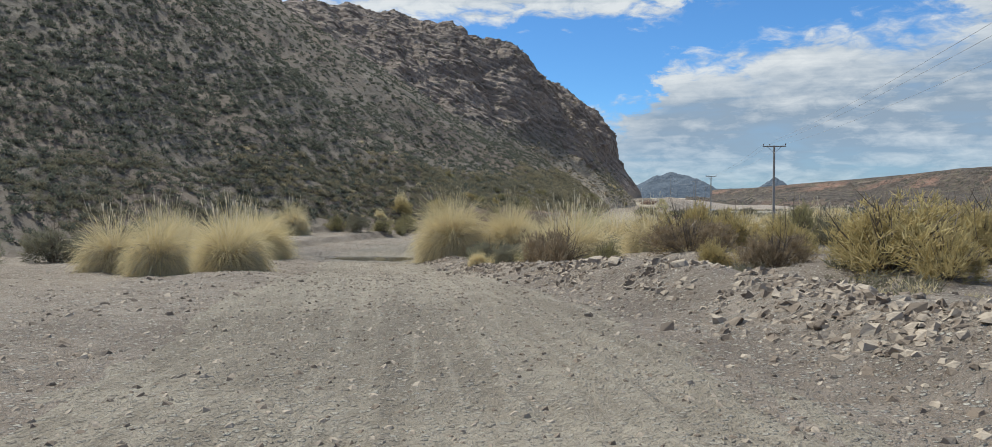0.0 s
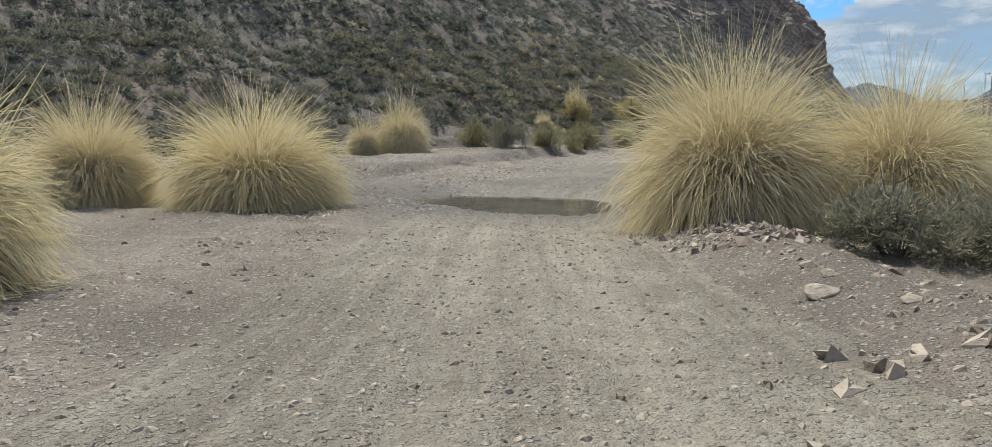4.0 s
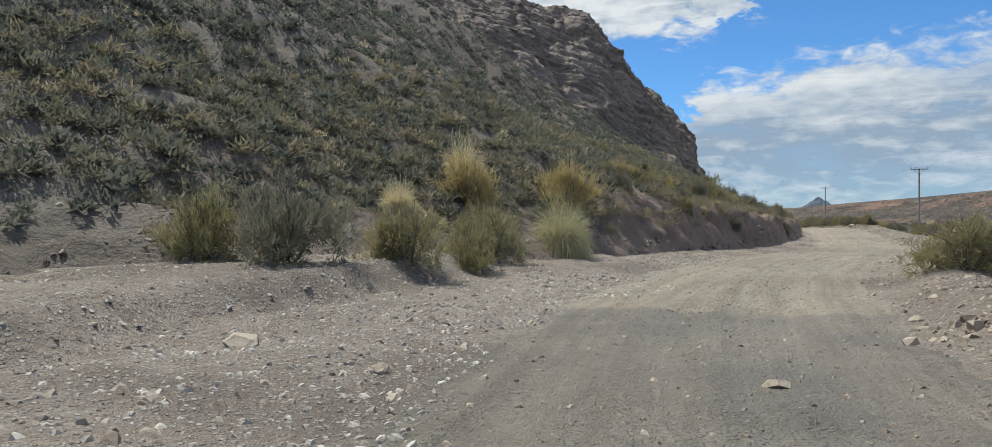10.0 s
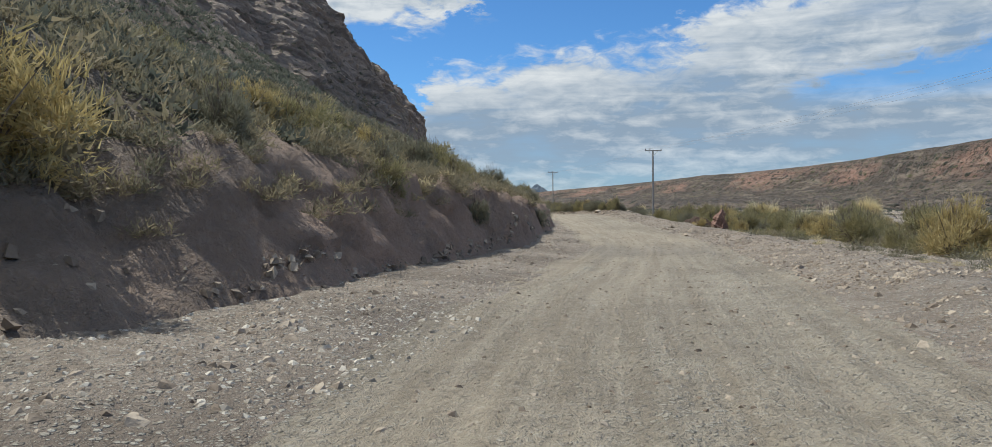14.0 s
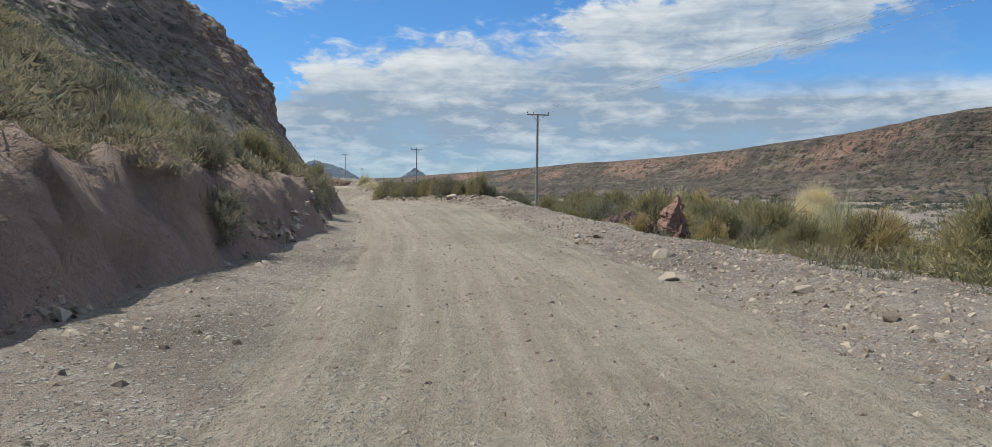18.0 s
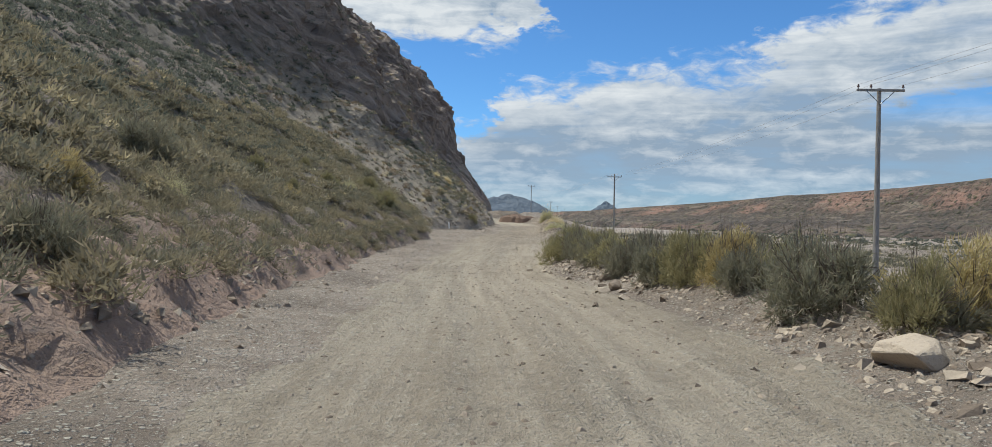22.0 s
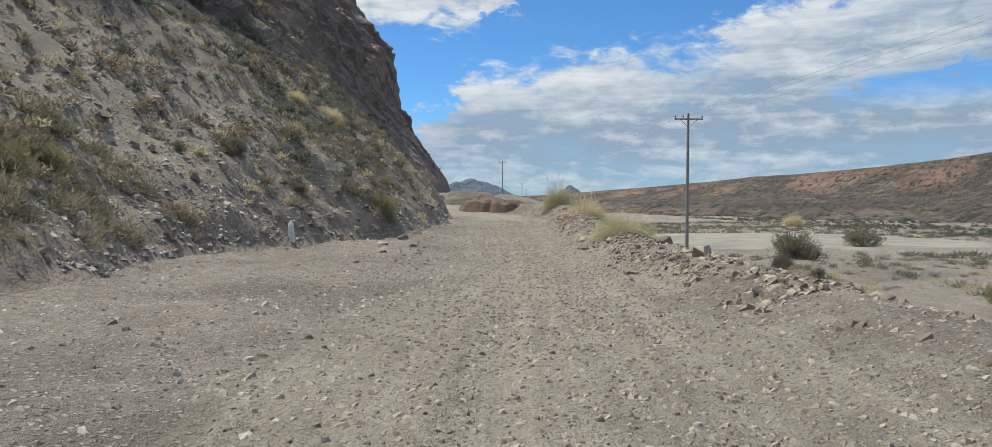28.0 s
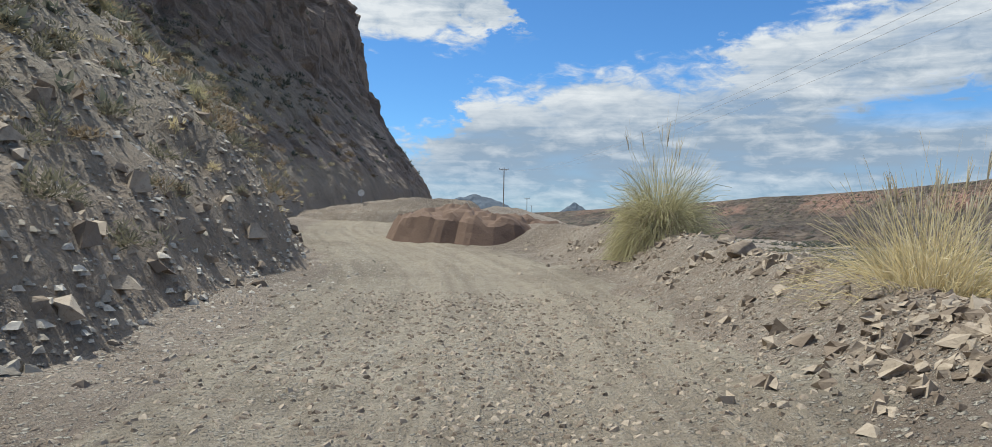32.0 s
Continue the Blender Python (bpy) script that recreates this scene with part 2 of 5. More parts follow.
def hill_material():
    m, nt, shader, place, (put, calc, span, blend, grain, relief, mask, pebbles) = surface("hillside_scree")
    big, mid, fine = grain(place, 0.06, 5, 0.6), grain(place, 0.5, 6, 0.62), grain(place, 7.0, 5, 0.7)
    spot = nt.nodes.new("ShaderNodeSeparateXYZ")
    put(place, spot.inputs[0])
    beds = nt.nodes.new("ShaderNodeCombineXYZ")          # beds that dip steeply along the valley
    put(calc("MULTIPLY", calc("ADD", spot.outputs[2], calc("MULTIPLY", spot.outputs[1], 0.9)), 0.55), beds.inputs[0])
    put(calc("MULTIPLY", calc("SUBTRACT", spot.outputs[1], spot.outputs[2]), 0.06), beds.inputs[1])
    put(calc("MULTIPLY", spot.outputs[0], 0.08), beds.inputs[2])
    layer = grain(beds.outputs[0], 1.0, 7, 0.62, 0.4)
    soil = blend(span(mid, 0.35, 0.65), (0.145, 0.122, 0.098), (0.20, 0.175, 0.143))
    soil = blend(span(big, 0.45, 0.62, 0.0, 0.7), soil, (0.21, 0.16, 0.125))
    soil = blend(span(fine, 0.52, 0.75, 0.0, 0.38), soil, (0.36, 0.325, 0.275))
    rock = blend(span(layer, 0.36, 0.62), (0.165, 0.13, 0.108), (0.34, 0.275, 0.225))
    rock = blend(span(layer, 0.62, 0.72, 0.0, 0.6), rock, (0.47, 0.41, 0.35))
    rock = blend(span(fine, 0.4, 0.7, 0.0, 0.4), rock, (0.13, 0.10, 0.085))
    soil = blend(calc("MULTIPLY", mask("apron"), span(mid, 0.3, 0.6, 0.45, 1.0)), soil, blend(fine, (0.25, 0.205, 0.15), (0.44, 0.38, 0.295)))
    cliff = mask("cliff")
    col = blend(span(calc("ADD", cliff, calc("MULTIPLY", calc("SUBTRACT", mid, 0.5), 0.9)), 0.35, 0.65), soil, rock)
    col = blend(calc("MULTIPLY", mask("bank"), span(mid, 0.3, 0.6, 0.5, 1.0)), col, blend(fine, (0.27, 0.178, 0.134), (0.46, 0.33, 0.255)))
    put(col, shader.inputs["Base Color"])
    shader.inputs["Roughness"].default_value = 0.93
    h = calc("ADD", calc("MULTIPLY", fine, 0.5), calc("ADD", mid, calc("MULTIPLY", calc("MULTIPLY", layer, cliff), 2.2)))
    h = calc("ADD", h, calc("MULTIPLY", grain(place, 2.4, 6, 0.72), 1.2))
    relief(h, 1.0, 0.28)
    return m


hill_mat = hill_material()


def far_material(name, low, high, red=None):
    m, nt, shader, place, (put, calc, span, blend, grain, relief, mask, pebbles) = surface(name)
    big, mid = grain(place, 0.006, 6, 0.6), grain(place, 0.05, 6, 0.65)
    col = blend(span(mid, 0.35, 0.68), low, high)
    h = calc("ADD", mid, big)
    if red:
        squash = nt.nodes.new("ShaderNodeMapping")
        squash.inputs["Scale"].default_value = (0.011, 0.011, 0.10)
        nt.links.new(place, squash.inputs["Vector"])
        layer = grain(squash.outputs[0], 1.0, 7, 0.68, 1.3)
        col = blend(calc("MULTIPLY", mask("scarp"), span(big, 0.47, 0.62)), col, red)
        col = blend(span(layer, 0.52, 0.66, 0.0, 0.7), col, (0.25, 0.20, 0.15))
        col = blend(span(layer, 0.46, 0.36, 0.0, 0.75), col, (0.045, 0.038, 0.028))
        near, tone = pebbles(0.085)
        near2, tone2 = pebbles(0.21)
        bush = calc("MAXIMUM", span(near, 0.36, 0.22), calc("MULTIPLY", span(near2, 0.42, 0.28), 0.8))
        col = blend(calc("MULTIPLY", bush, span(mid, 0.34, 0.5, 0.45, 1.0)), col, blend(span(mid, 0.5, 0.62), (0.028, 0.03, 0.018), (0.12, 0.108, 0.05)))
        h = calc("ADD", h, calc("ADD", calc("MULTIPLY", layer, 0.7), calc("MULTIPLY", bush, 0.15)))
    put(col, shader.inputs["Base Color"])
    shader.inputs["Roughness"].default_value = 0.95
    relief(h, 1.0, 14.0)
    return m


mesa_mat = far_material("mesa_slopes", (0.075, 0.055, 0.042), (0.145, 0.11, 0.083), (0.29, 0.165, 0.12))
peak_mat = far_material("far_mountain", (0.075, 0.10, 0.135), (0.115, 0.14, 0.17))


def rock_material(name, a, b, c):
    m, nt, shader, place, (put, calc, span, blend, grain, relief, mask, pebbles) = surface(name)
    whole = nt.nodes.new("ShaderNodeObjectInfo").outputs["Random"]
    island = nt.nodes.new("ShaderNodeNewGeometry").outputs["Random Per Island"]
    tint = calc("FRACT", calc("ADD", whole, island))
    mid, fine = grain(place, 3.0, 5, 0.65), grain(place, 22, 4, 0.7)
    col = blend(span(calc("ADD", mid, calc("MULTIPLY", calc("SUBTRACT", tint, 0.5), 0.75)), 0.3, 0.7), a, b)
    col = blend(span(fine, 0.5, 0.75, 0.0, 0.6), col, c)
    put(col, shader.inputs["Base Color"])
    shader.inputs["Roughness"].default_value = 0.9
    relief(calc("ADD", mid, calc("MULTIPLY", fine, 0.4)), 0.8, 0.04)
    return m


pale_rock_mat = rock_material("pale_gravel", (0.29, 0.255, 0.21), (0.52, 0.475, 0.41), (0.21, 0.18, 0.145))
rock_mat = rock_material("field_stone", (0.19, 0.148, 0.112), (0.39, 0.325, 0.255), (0.155, 0.12, 0.09))
red_rock_mat = rock_material("red_sandstone", (0.10, 0.064, 0.047), (0.165, 0.108, 0.08), (0.07, 0.047, 0.036))

red_stump_mat = rock_material("red_outcrop", (0.125, 0.068, 0.052), (0.24, 0.14, 0.108), (0.085, 0.05, 0.04))


def leaf_material(name, root, tip, dry, spread=0.35):
    """Blades and leaves: colour goes from root to tip tone by the attribute 'along', and differs plant by plant."""
    m, nt, shader, place, (put, calc, span, blend, grain, relief, mask, pebbles) = surface(name)
    one = nt.nodes.new("ShaderNodeObjectInfo").outputs["Random"]
    each = nt.nodes.new("ShaderNodeNewGeometry").outputs["Random Per Island"]
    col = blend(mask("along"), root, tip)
    col = blend(calc("MULTIPLY", span(each, 0.45, 1.0), spread + 0.25), col, dry)
    col = blend(calc("MULTIPLY", one, spread), col, tuple(0.5 * (u + v) for u, v in zip(dry, root)))
    put(col, shader.inputs["Base Color"])
    shader.inputs["Roughness"].default_value = 0.75
    shader.inputs["Specular IOR Level"].default_value = 0.2
    through_light = nt.nodes.new("ShaderNodeBsdfTranslucent")
    put(col, through_light.inputs["Color"])
    both = nt.nodes.new("ShaderNodeMixShader")
    both.inputs[0].default_value = 0.38
    put(shader.outputs[0], both.inputs[1])
    put(through_light.outputs[0], both.inputs[2])
    out = next(n for n in nt.nodes if n.type == "OUTPUT_MATERIAL")
    put(both.outputs[0], out.inputs[0])
    return m


# dark straw roots: dead tangle, plus the tussock's shaded interior put into the colour
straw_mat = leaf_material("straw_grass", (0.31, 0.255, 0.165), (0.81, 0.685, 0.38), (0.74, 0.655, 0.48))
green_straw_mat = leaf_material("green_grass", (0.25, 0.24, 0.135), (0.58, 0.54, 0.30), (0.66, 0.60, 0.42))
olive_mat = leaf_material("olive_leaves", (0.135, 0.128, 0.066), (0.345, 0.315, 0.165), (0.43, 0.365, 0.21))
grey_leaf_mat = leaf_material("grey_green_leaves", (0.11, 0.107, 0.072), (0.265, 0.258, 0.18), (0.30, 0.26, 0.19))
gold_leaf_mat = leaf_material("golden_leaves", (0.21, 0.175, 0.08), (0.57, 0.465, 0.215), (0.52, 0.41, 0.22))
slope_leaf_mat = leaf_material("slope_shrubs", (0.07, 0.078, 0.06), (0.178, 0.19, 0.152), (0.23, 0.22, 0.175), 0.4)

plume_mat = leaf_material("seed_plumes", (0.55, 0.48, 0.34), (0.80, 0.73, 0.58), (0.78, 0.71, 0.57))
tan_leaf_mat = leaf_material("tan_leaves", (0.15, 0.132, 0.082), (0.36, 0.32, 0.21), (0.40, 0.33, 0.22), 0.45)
dry_leaf_mat = leaf_material("dry_brown_twigs", (0.13, 0.095, 0.06), (0.32, 0.24, 0.155), (0.40, 0.33, 0.23), 0.45)


def plain_material(name, a, b, scale, rough, metal=0.0, bump=0.4, depth=0.01, stretch=None):
    m, nt, shader, place, (put, calc, span, blend, grain, relief, mask, pebbles) = surface(name)
    where = place
    if stretch:
        squash = nt.nodes.new("ShaderNodeMapping")
        squash.inputs["Scale"].default_value = stretch
        nt.links.new(place, squash.inputs["Vector"])
        where = squash.outputs[0]
    mid = grain(where, scale, 5, 0.62)
    put(blend(span(mid, 0.32, 0.68), a, b), shader.inputs["Base Color"])
    shader.inputs["Roughness"].default_value, shader.inputs["Metallic"].default_value = rough, metal
    relief(mid, bump, depth)
    return m


twig_mat = plain_material("twigs", (0.10, 0.075, 0.055), (0.22, 0.18, 0.14), 20, 0.9)
dead_mat = plain_material("dead_stalks", (0.30, 0.25, 0.18), (0.48, 0.42, 0.32), 12, 0.9)
wood_mat = plain_material("weathered_pole_wood", (0.20, 0.185, 0.17), (0.34, 0.32, 0.30), 5.0, 0.85, bump=0.5, depth=0.01, stretch=(6, 6, 0.5))
metal_mat = plain_material("galvanised_steel", (0.22, 0.22, 0.22), (0.34, 0.34, 0.34), 30, 0.5, 0.8, 0.1)
glass_mat = plain_material("brown_porcelain", (0.10, 0.06, 0.045), (0.14, 0.085, 0.06), 8, 0.25, bump=0.05)
wire_mat = plain_material("aluminium_wire", (0.45, 0.46, 0.48), (0.60, 0.60, 0.62), 8, 0.45, 0.6, 0.05)
white_mat = plain_material("chipped_white_paint", (0.55, 0.53, 0.50), (0.78, 0.77, 0.74), 9, 0.7, bump=0.3)
mud_mat = plain_material("dry_river_mud", (0.19, 0.172, 0.135), (0.30, 0.27, 0.215), 0.4, 0.85, bump=0.5, depth=0.02)


def water_material():
    m, nt, shader, place, (put, calc, span, blend, grain, relief, mask, pebbles) = surface("muddy_water")
    put(blend(span(grain(place, 0.9, 4), 0.35, 0.65), (0.068, 0.062, 0.052), (0.105, 0.095, 0.08)), shader.inputs["Base Color"])
    shader.inputs["Roughness"].default_value, shader.inputs["IOR"].default_value = 0.06, 1.33
    shader.inputs["Specular IOR Level"].default_value = 0.6
    relief(calc("ADD", grain(place, 7, 3), calc("MULTIPLY", grain(place, 1.5, 2), 2.0)), 0.16, 0.012)
    return m


water_mat = water_material()

# ---- the lie of the land ----
# road: y, x of the middle, height
ROAD = [(-60, 18, 2.6), (-35, 10, 2.4), (-23, 4.6, 2.22), (-15, 1.8, 2.24), (-11, 0.2, 2.12), (-7.5, -1.2, 1.9), (-4, -2.5, 1.6), (0, -4.2, 1.2), (5, -6.4, 0.72), (10, -8.8, 0.36),
        (14, -10.6, 0.2), (17.5, -12.2, 0.03), (20.5, -13.3, -0.16), (24, -14.2, -0.06), (28, -14.6, 0.0), (33, -14.9, -0.1), (38, -15.0, -0.2),
        (44, -14.4, -0.17), (50, -13.2, -0.08), (56, -11.6, -0.12), (64, -9.2, -0.34), (72, -6.9, -0.45), (80, -5.2, -0.48), (90, -4.1, -0.36),
        (100, -3.9, 0.05), (108, -4.0, 0.2), (116, -4.6, 0.08), (126, -5.5, -0.2), (135, -5.5, -0.33), (145, -5.2, -0.15), (155, -4.7, 0.12),
        (163, -4.2, 0.28), (172, -3.5, 0.05), (180, -3.0, -0.08), (187, -2.9, 0.0), (194, -3.0, 0.22), (203, -2.8, 0.5), (211, -3.4, 0.68),
        (218, -5.4, 0.85), (226, -7.8, 1.1), (236, -8.8, 1.5), (250, -7.2, 2.2), (290, -2.5, 2.6), (340, 3.0, 1.5), (450, 10.0, 0.0), (4000, 60, -2)]
road_y, road_x, road_z = (np.array(c, float) for c in zip(*ROAD))


def smooth_line(y, values):
    """The line through the road's rows, rounded off."""
    y = np.asarray(y, float)
    return sum(w * np.interp(y + o, road_y, values) for o, w in ((-4, 0.15), (-2, 0.22), (0, 0.26), (2, 0.22), (4, 0.15)))


def xr(y):
    return smooth_line(y, road_x)


def zr(y):
    return smooth_line(y, road_z)


def bend(y):
    """Cosine of the road's heading, to turn an offset along x into a distance from the middle."""
    g = (xr(np.asarray(y, float) + 1.5) - xr(np.asarray(y, float) - 1.5)) / 3
    return 1 / np.sqrt(1 + g * g)


LATTICE = np.random.RandomState(7).rand(256, 256)


def value_noise(x, y):
    x, y = np.asarray(x, float), np.asarray(y, float)
    i, j = np.floor(x).astype(int), np.floor(y).astype(int)
    u, v = x - i, y - j
    u, v = u * u * (3 - 2 * u), v * v * (3 - 2 * v)
    a, b = LATTICE[i % 256, j % 256], LATTICE[(i + 1) % 256, j % 256]
    c, d = LATTICE[i % 256, (j + 1) % 256], LATTICE[(i + 1) % 256, (j + 1) % 256]
    return (a * (1 - u) + b * u) * (1 - v) + (c * (1 - u) + d * u) * v


def fbm(x, y, octaves=5, gain=0.5):
    """Rolling noise about zero, within about one half either way."""
    out, size, norm = 0.0, 1.0, 0.0
    for k in range(octaves):
        out = out + size * (value_noise(x * 2**k + 17.3 * k, y * 2**k + 9.1 * k) - 0.5)
        norm, size = norm + size, size * gain
    return out / norm * 1.6


# foot of the hill: x at y
FOOT_Y = [-120, -60, -20, 0, 13, 25, 33, 42, 50, 58, 66, 75, 85, 92, 99, 106, 120, 137, 150, 163, 175, 183, 189, 195, 203, 212, 219, 228, 240, 260, 302, 330, 420]
FOOT_X = [-90, -62, -40, -32, -29, -29, -27, -23.5, -19.4, -16.6, -14.2, -11.3, -9.0, -7.8, -6.9, -7.9, -9.6, -10.8, -9.8, -10.8, -12.5, -11.2, -8.3, -7.0, -6.2, -6.8, -8.4, -12.6, -13, -10.5, -8.5, -12, -30]
# heights over the foot at these distances from it, station by station
AWAY = [0, 3, 10, 11.2, 20, 34, 50, 80, 130, 260]
HILL = {-120: (0, 0.9, 5.0, 5.8, 12, 22, 34, 52, 68, 75), 20: (0, 0.9, 5.3, 6.0, 12, 22, 33, 50, 64, 70), 50: (0, 1.1, 4.9, 5.6, 11.4, 21.5, 33, 50, 64, 70), 70: (0, 0.8, 3.8, 4.4, 9.8, 20.5, 32.5, 50, 62, 68),
        95: (0, 0.9, 3.7, 4.3, 9.8, 20.5, 32, 49, 61, 67), 120: (0, 1.6, 5.4, 6.1, 12.2, 22, 32, 48, 60, 66), 150: (0, 1.8, 5.4, 6.1, 11.5, 19.5, 30, 50, 60, 66), 181: (0, 2.4, 7.0, 7.8, 14.5, 29, 46, 58, 63, 68),
        199: (0, 3.0, 8.6, 9.6, 23, 46, 53, 60, 65, 70), 230: (0, 4.0, 11, 14, 31, 46, 51, 58, 64, 70), 270: (0.6, 5.0, 13.5, 20, 35, 45, 50, 57, 64, 70),
        300: (0.8, 6, 14.5, 24.5, 36, 45, 49, 56, 63, 70), 312: (1.0, 4, 9, 15, 30, 44, 49, 55, 60, 66), 330: (0.5, 2, 4, 6, 12, 22, 30, 40, 48, 52),
        380: (0, 1, 2, 2.5, 4, 6, 10, 15, 20, 20), 500: (0, 0, 0, 0, 0, 0, 0, 0, 0, 0)}
# how high the road cut stands at the foot
CUT_Y = [30, 48, 53, 58, 66, 74, 82, 90, 97, 104, 112, 135, 160, 180, 230, 300]
CUT_Z = [0.0, 0.1, 0.9, 1.8, 1.9, 1.6, 1.4, 1.1, 0.7, 0.4, 0.2, 0.2, 0.2, 0.3, 0.3, 0.2]


def foot(y):
    y = np.asarray(y, float)
    return sum(np.interp(y + o, FOOT_Y, FOOT_X) for o in (-3, -1, 1, 3)) / 4


def hill_height(x, y):
    """Height of the hill over the ground and how cliff-like it is there; zero to the right of its foot."""
    x, y = np.asarray(x, float), np.asarray(y, float)
    wob = fbm(x * 0.08, y * 0.08, 3) * 2.4 * np.clip((foot(y) - x - 4) / 14, 0, 1) + fbm(y * 0.3, y * 0 + 3.0, 3) * 0.8
    s = foot(y) - x + wob
    stations = sorted(HILL)
    z = np.zeros_like(s)
    rise = np.zeros_like(s)
    for a, b in zip(stations[:-1], stations[1:]):
        here = (y >= a) & (y < b)
        if here.any():
            w = (y[here] - a) / (b - a)
            ss = np.clip(s[here], 0, 260)
            z[here] = (1 - w) * np.interp(ss, AWAY, HILL[a]) + w * np.interp(ss, AWAY, HILL[b])
            hi, lo = np.clip(ss + 2.5, 0, 260), np.clip(ss - 2.5, 0, 260)
            top = (1 - w) * np.interp(hi, AWAY, HILL[a]) + w * np.interp(hi, AWAY, HILL[b])
            low = (1 - w) * np.interp(lo, AWAY, HILL[a]) + w * np.interp(lo, AWAY, HILL[b])
            rise[here] = (top - low) / 5
    cliff = np.clip((rise - 0.85) / 0.6, 0, 1) * np.clip((y - 150) / 50, 0, 1)
    cliff = np.maximum(cliff, 0.75 * np.clip((z - 12 - 14 * np.clip((150 - y) / 80, 0, 1)) / 14, 0, 1) * np.clip((y - 105) / 60, 0, 1))
    inside = np.clip(s / 1.5, 0, 1)
    z = z * np.clip(s / 0.8, 0, 1) + np.interp(y, CUT_Y, CUT_Z) * np.clip(s / np.interp(y, [50, 62, 74], [2.2, 1.5, 0.65]), 0, 1)
    deep = np.clip(s / 12, 0, 1)
    z = z + inside * (0.45 * fbm(x * 0.6, y * 0.6, 5, 0.6) + deep * 1.5 * fbm(x * 0.11, y * 0.11, 4))
    # broken ground: the cut bank and the scree near the last bend
    z = z + np.clip(s / 0.5, 0, 1) * (np.interp(y, [150, 172], [0.30, 0.2]) * fbm(x * 1.6, y * 1.6, 4, 0.65) * np.clip(1.6 - s / 5, 0.25, 1) + 0.28 * fbm(x * 0.9 + 7, y * 0.9, 5, 0.62) * np.clip((y - 158) / 10, 0, 1) * np.clip(s / 4, 0, 1))
    # ribs and gullies of bare rock running slantwise up the cliffs
    rib = fbm((x * 0.9 + y * 0.55) * 0.22, (y - x * 0.4) * 0.05, 4)
    ledge = fbm(x * 0.30, y * 0.30 + z * 0.14, 5)
    z = z + cliff * deep * (3.4 * rib + 3.6 * ledge)
    return np.where(s > 0, z, 0.0), cliff, s


CREST_Y = [-60, -18, -8, 0, 8, 20, 40, 104, 140, 165, 186, 196, 204, 213, 226]      # how far the windrow lies from the middle of the road
CREST_X = [5.2, 5.2, 4.8, 4.0, 3.6, 3.8, 4.2, 4.0, 3.6, 3.5, 3.4, 3.7, 4.0, 4.6, 5.5]
WASH_Y = [-60, 2, 14, 32, 62, 94, 130, 165, 185, 215, 260, 400, 4000]
WASH_Z = [2.5, 2.2, 0.9, 0.0, -0.35, -1.1, -0.9, -0.95, -1.35, -1.7, -2.3, -3.0, -3.0]


def ground_height(x, y, rough=1.0):
    """Height of the ground, without the hill."""
    x, y = np.asarray(x, float), np.asarray(y, float)
    mid, c = xr(y), bend(y)
    d = (x - mid) * c
    base = zr(y)
    out = np.abs(d)
    # left verge: level gravel, with a low shoulder
    left = base + 0.12 * np.clip((out - 3.0) / 1.0, 0, 1) + 0.35 * np.clip((out - 4.5) / 9, 0, 1) * np.clip((y - 34) / 10, 0, 1)
    left = left - 0.9 * np.clip((out - 3.5) / 5, 0, 1) * np.clip((6 - y) / 14, 0, 1) * np.clip((y + 40) / 20, 0, 1) * 0.5
    left = left + 0.50 * np.clip((out - 6.5 - 0.8 * fbm(y * 0.4, y * 0 + 5, 3)) / 0.55, 0, 1) * np.clip((y - 24) / 3, 0, 1) * np.clip((50 - y) / 5, 0, 1)
    # right verge: a windrow of graded stones, then down to the flood plain
    bank = np.interp(y, [-60, -20, -6, 8, 16, 22, 34, 44, 56, 70, 88, 100, 112, 130, 138, 160, 176, 196, 212, 230],
                     [0.3, 0.3, 0.5, 0.35, 0.4, 0.75, 0.5, 0.3, 0.2, 0.1, 0.05, 0.15, 0.4, 0.45, 0.2, 0.25, 0.5, 0.7, 0.85, 0.4])
    crest_at = np.interp(y, CREST_Y, CREST_X)
    hump = np.exp(-((out - crest_at) / 1.0) ** 2)
    plain = np.interp(y, WASH_Y, WASH_Z)
    fall = np.clip((out - crest_at - 0.3) / np.interp(y, [-60, 20, 60, 100, 200, 400], [5, 8, 8, 5, 5, 30]), 0, 1)
    fall = fall * fall * (3 - 2 * fall)
    right = base * (1 - fall) + plain * fall + bank * hump + 0.10 * np.clip((out - 3.2) / 1.2, 0, 1) * (1 - fall)
    z = np.where(d < 0, left, right)
    loose = np.clip((out - 2.6) / 1.5, 0.0, 1)
    z = z + rough * loose * (0.24 * fbm(x * 0.5, y * 0.5, 6, 0.6) * np.clip((out - 3) / 3, 0.25, 1) + 0.10 * fbm(x * 2.6, y * 2.6, 3))
    z = z + rough * np.clip((out - 12) / 30, 0, 1) * np.where(d > 0, 1, 0) * 1.1 * fbm(x * 0.06, y * 0.06, 5)
    # ford: the hollows that hold water
    return z - 0.34 * np.exp(-(((x + 13.5) / 2.5) ** 2 + ((y - 21.4) / 2.1) ** 2) ** 1.4) - 0.50 * np.exp(-(((x + 19.4) / 3.6) ** 2 + ((y - 21.5 - 0.15 * (x + 19.4)) / 1.15) ** 2))


def height_at(x, y):
    """Top of ground or hill at single places."""
    x, y = np.atleast_1d(np.asarray(x, float)), np.atleast_1d(np.asarray(y, float))
    return ground_height(x, y) + hill_height(x, y)[0]


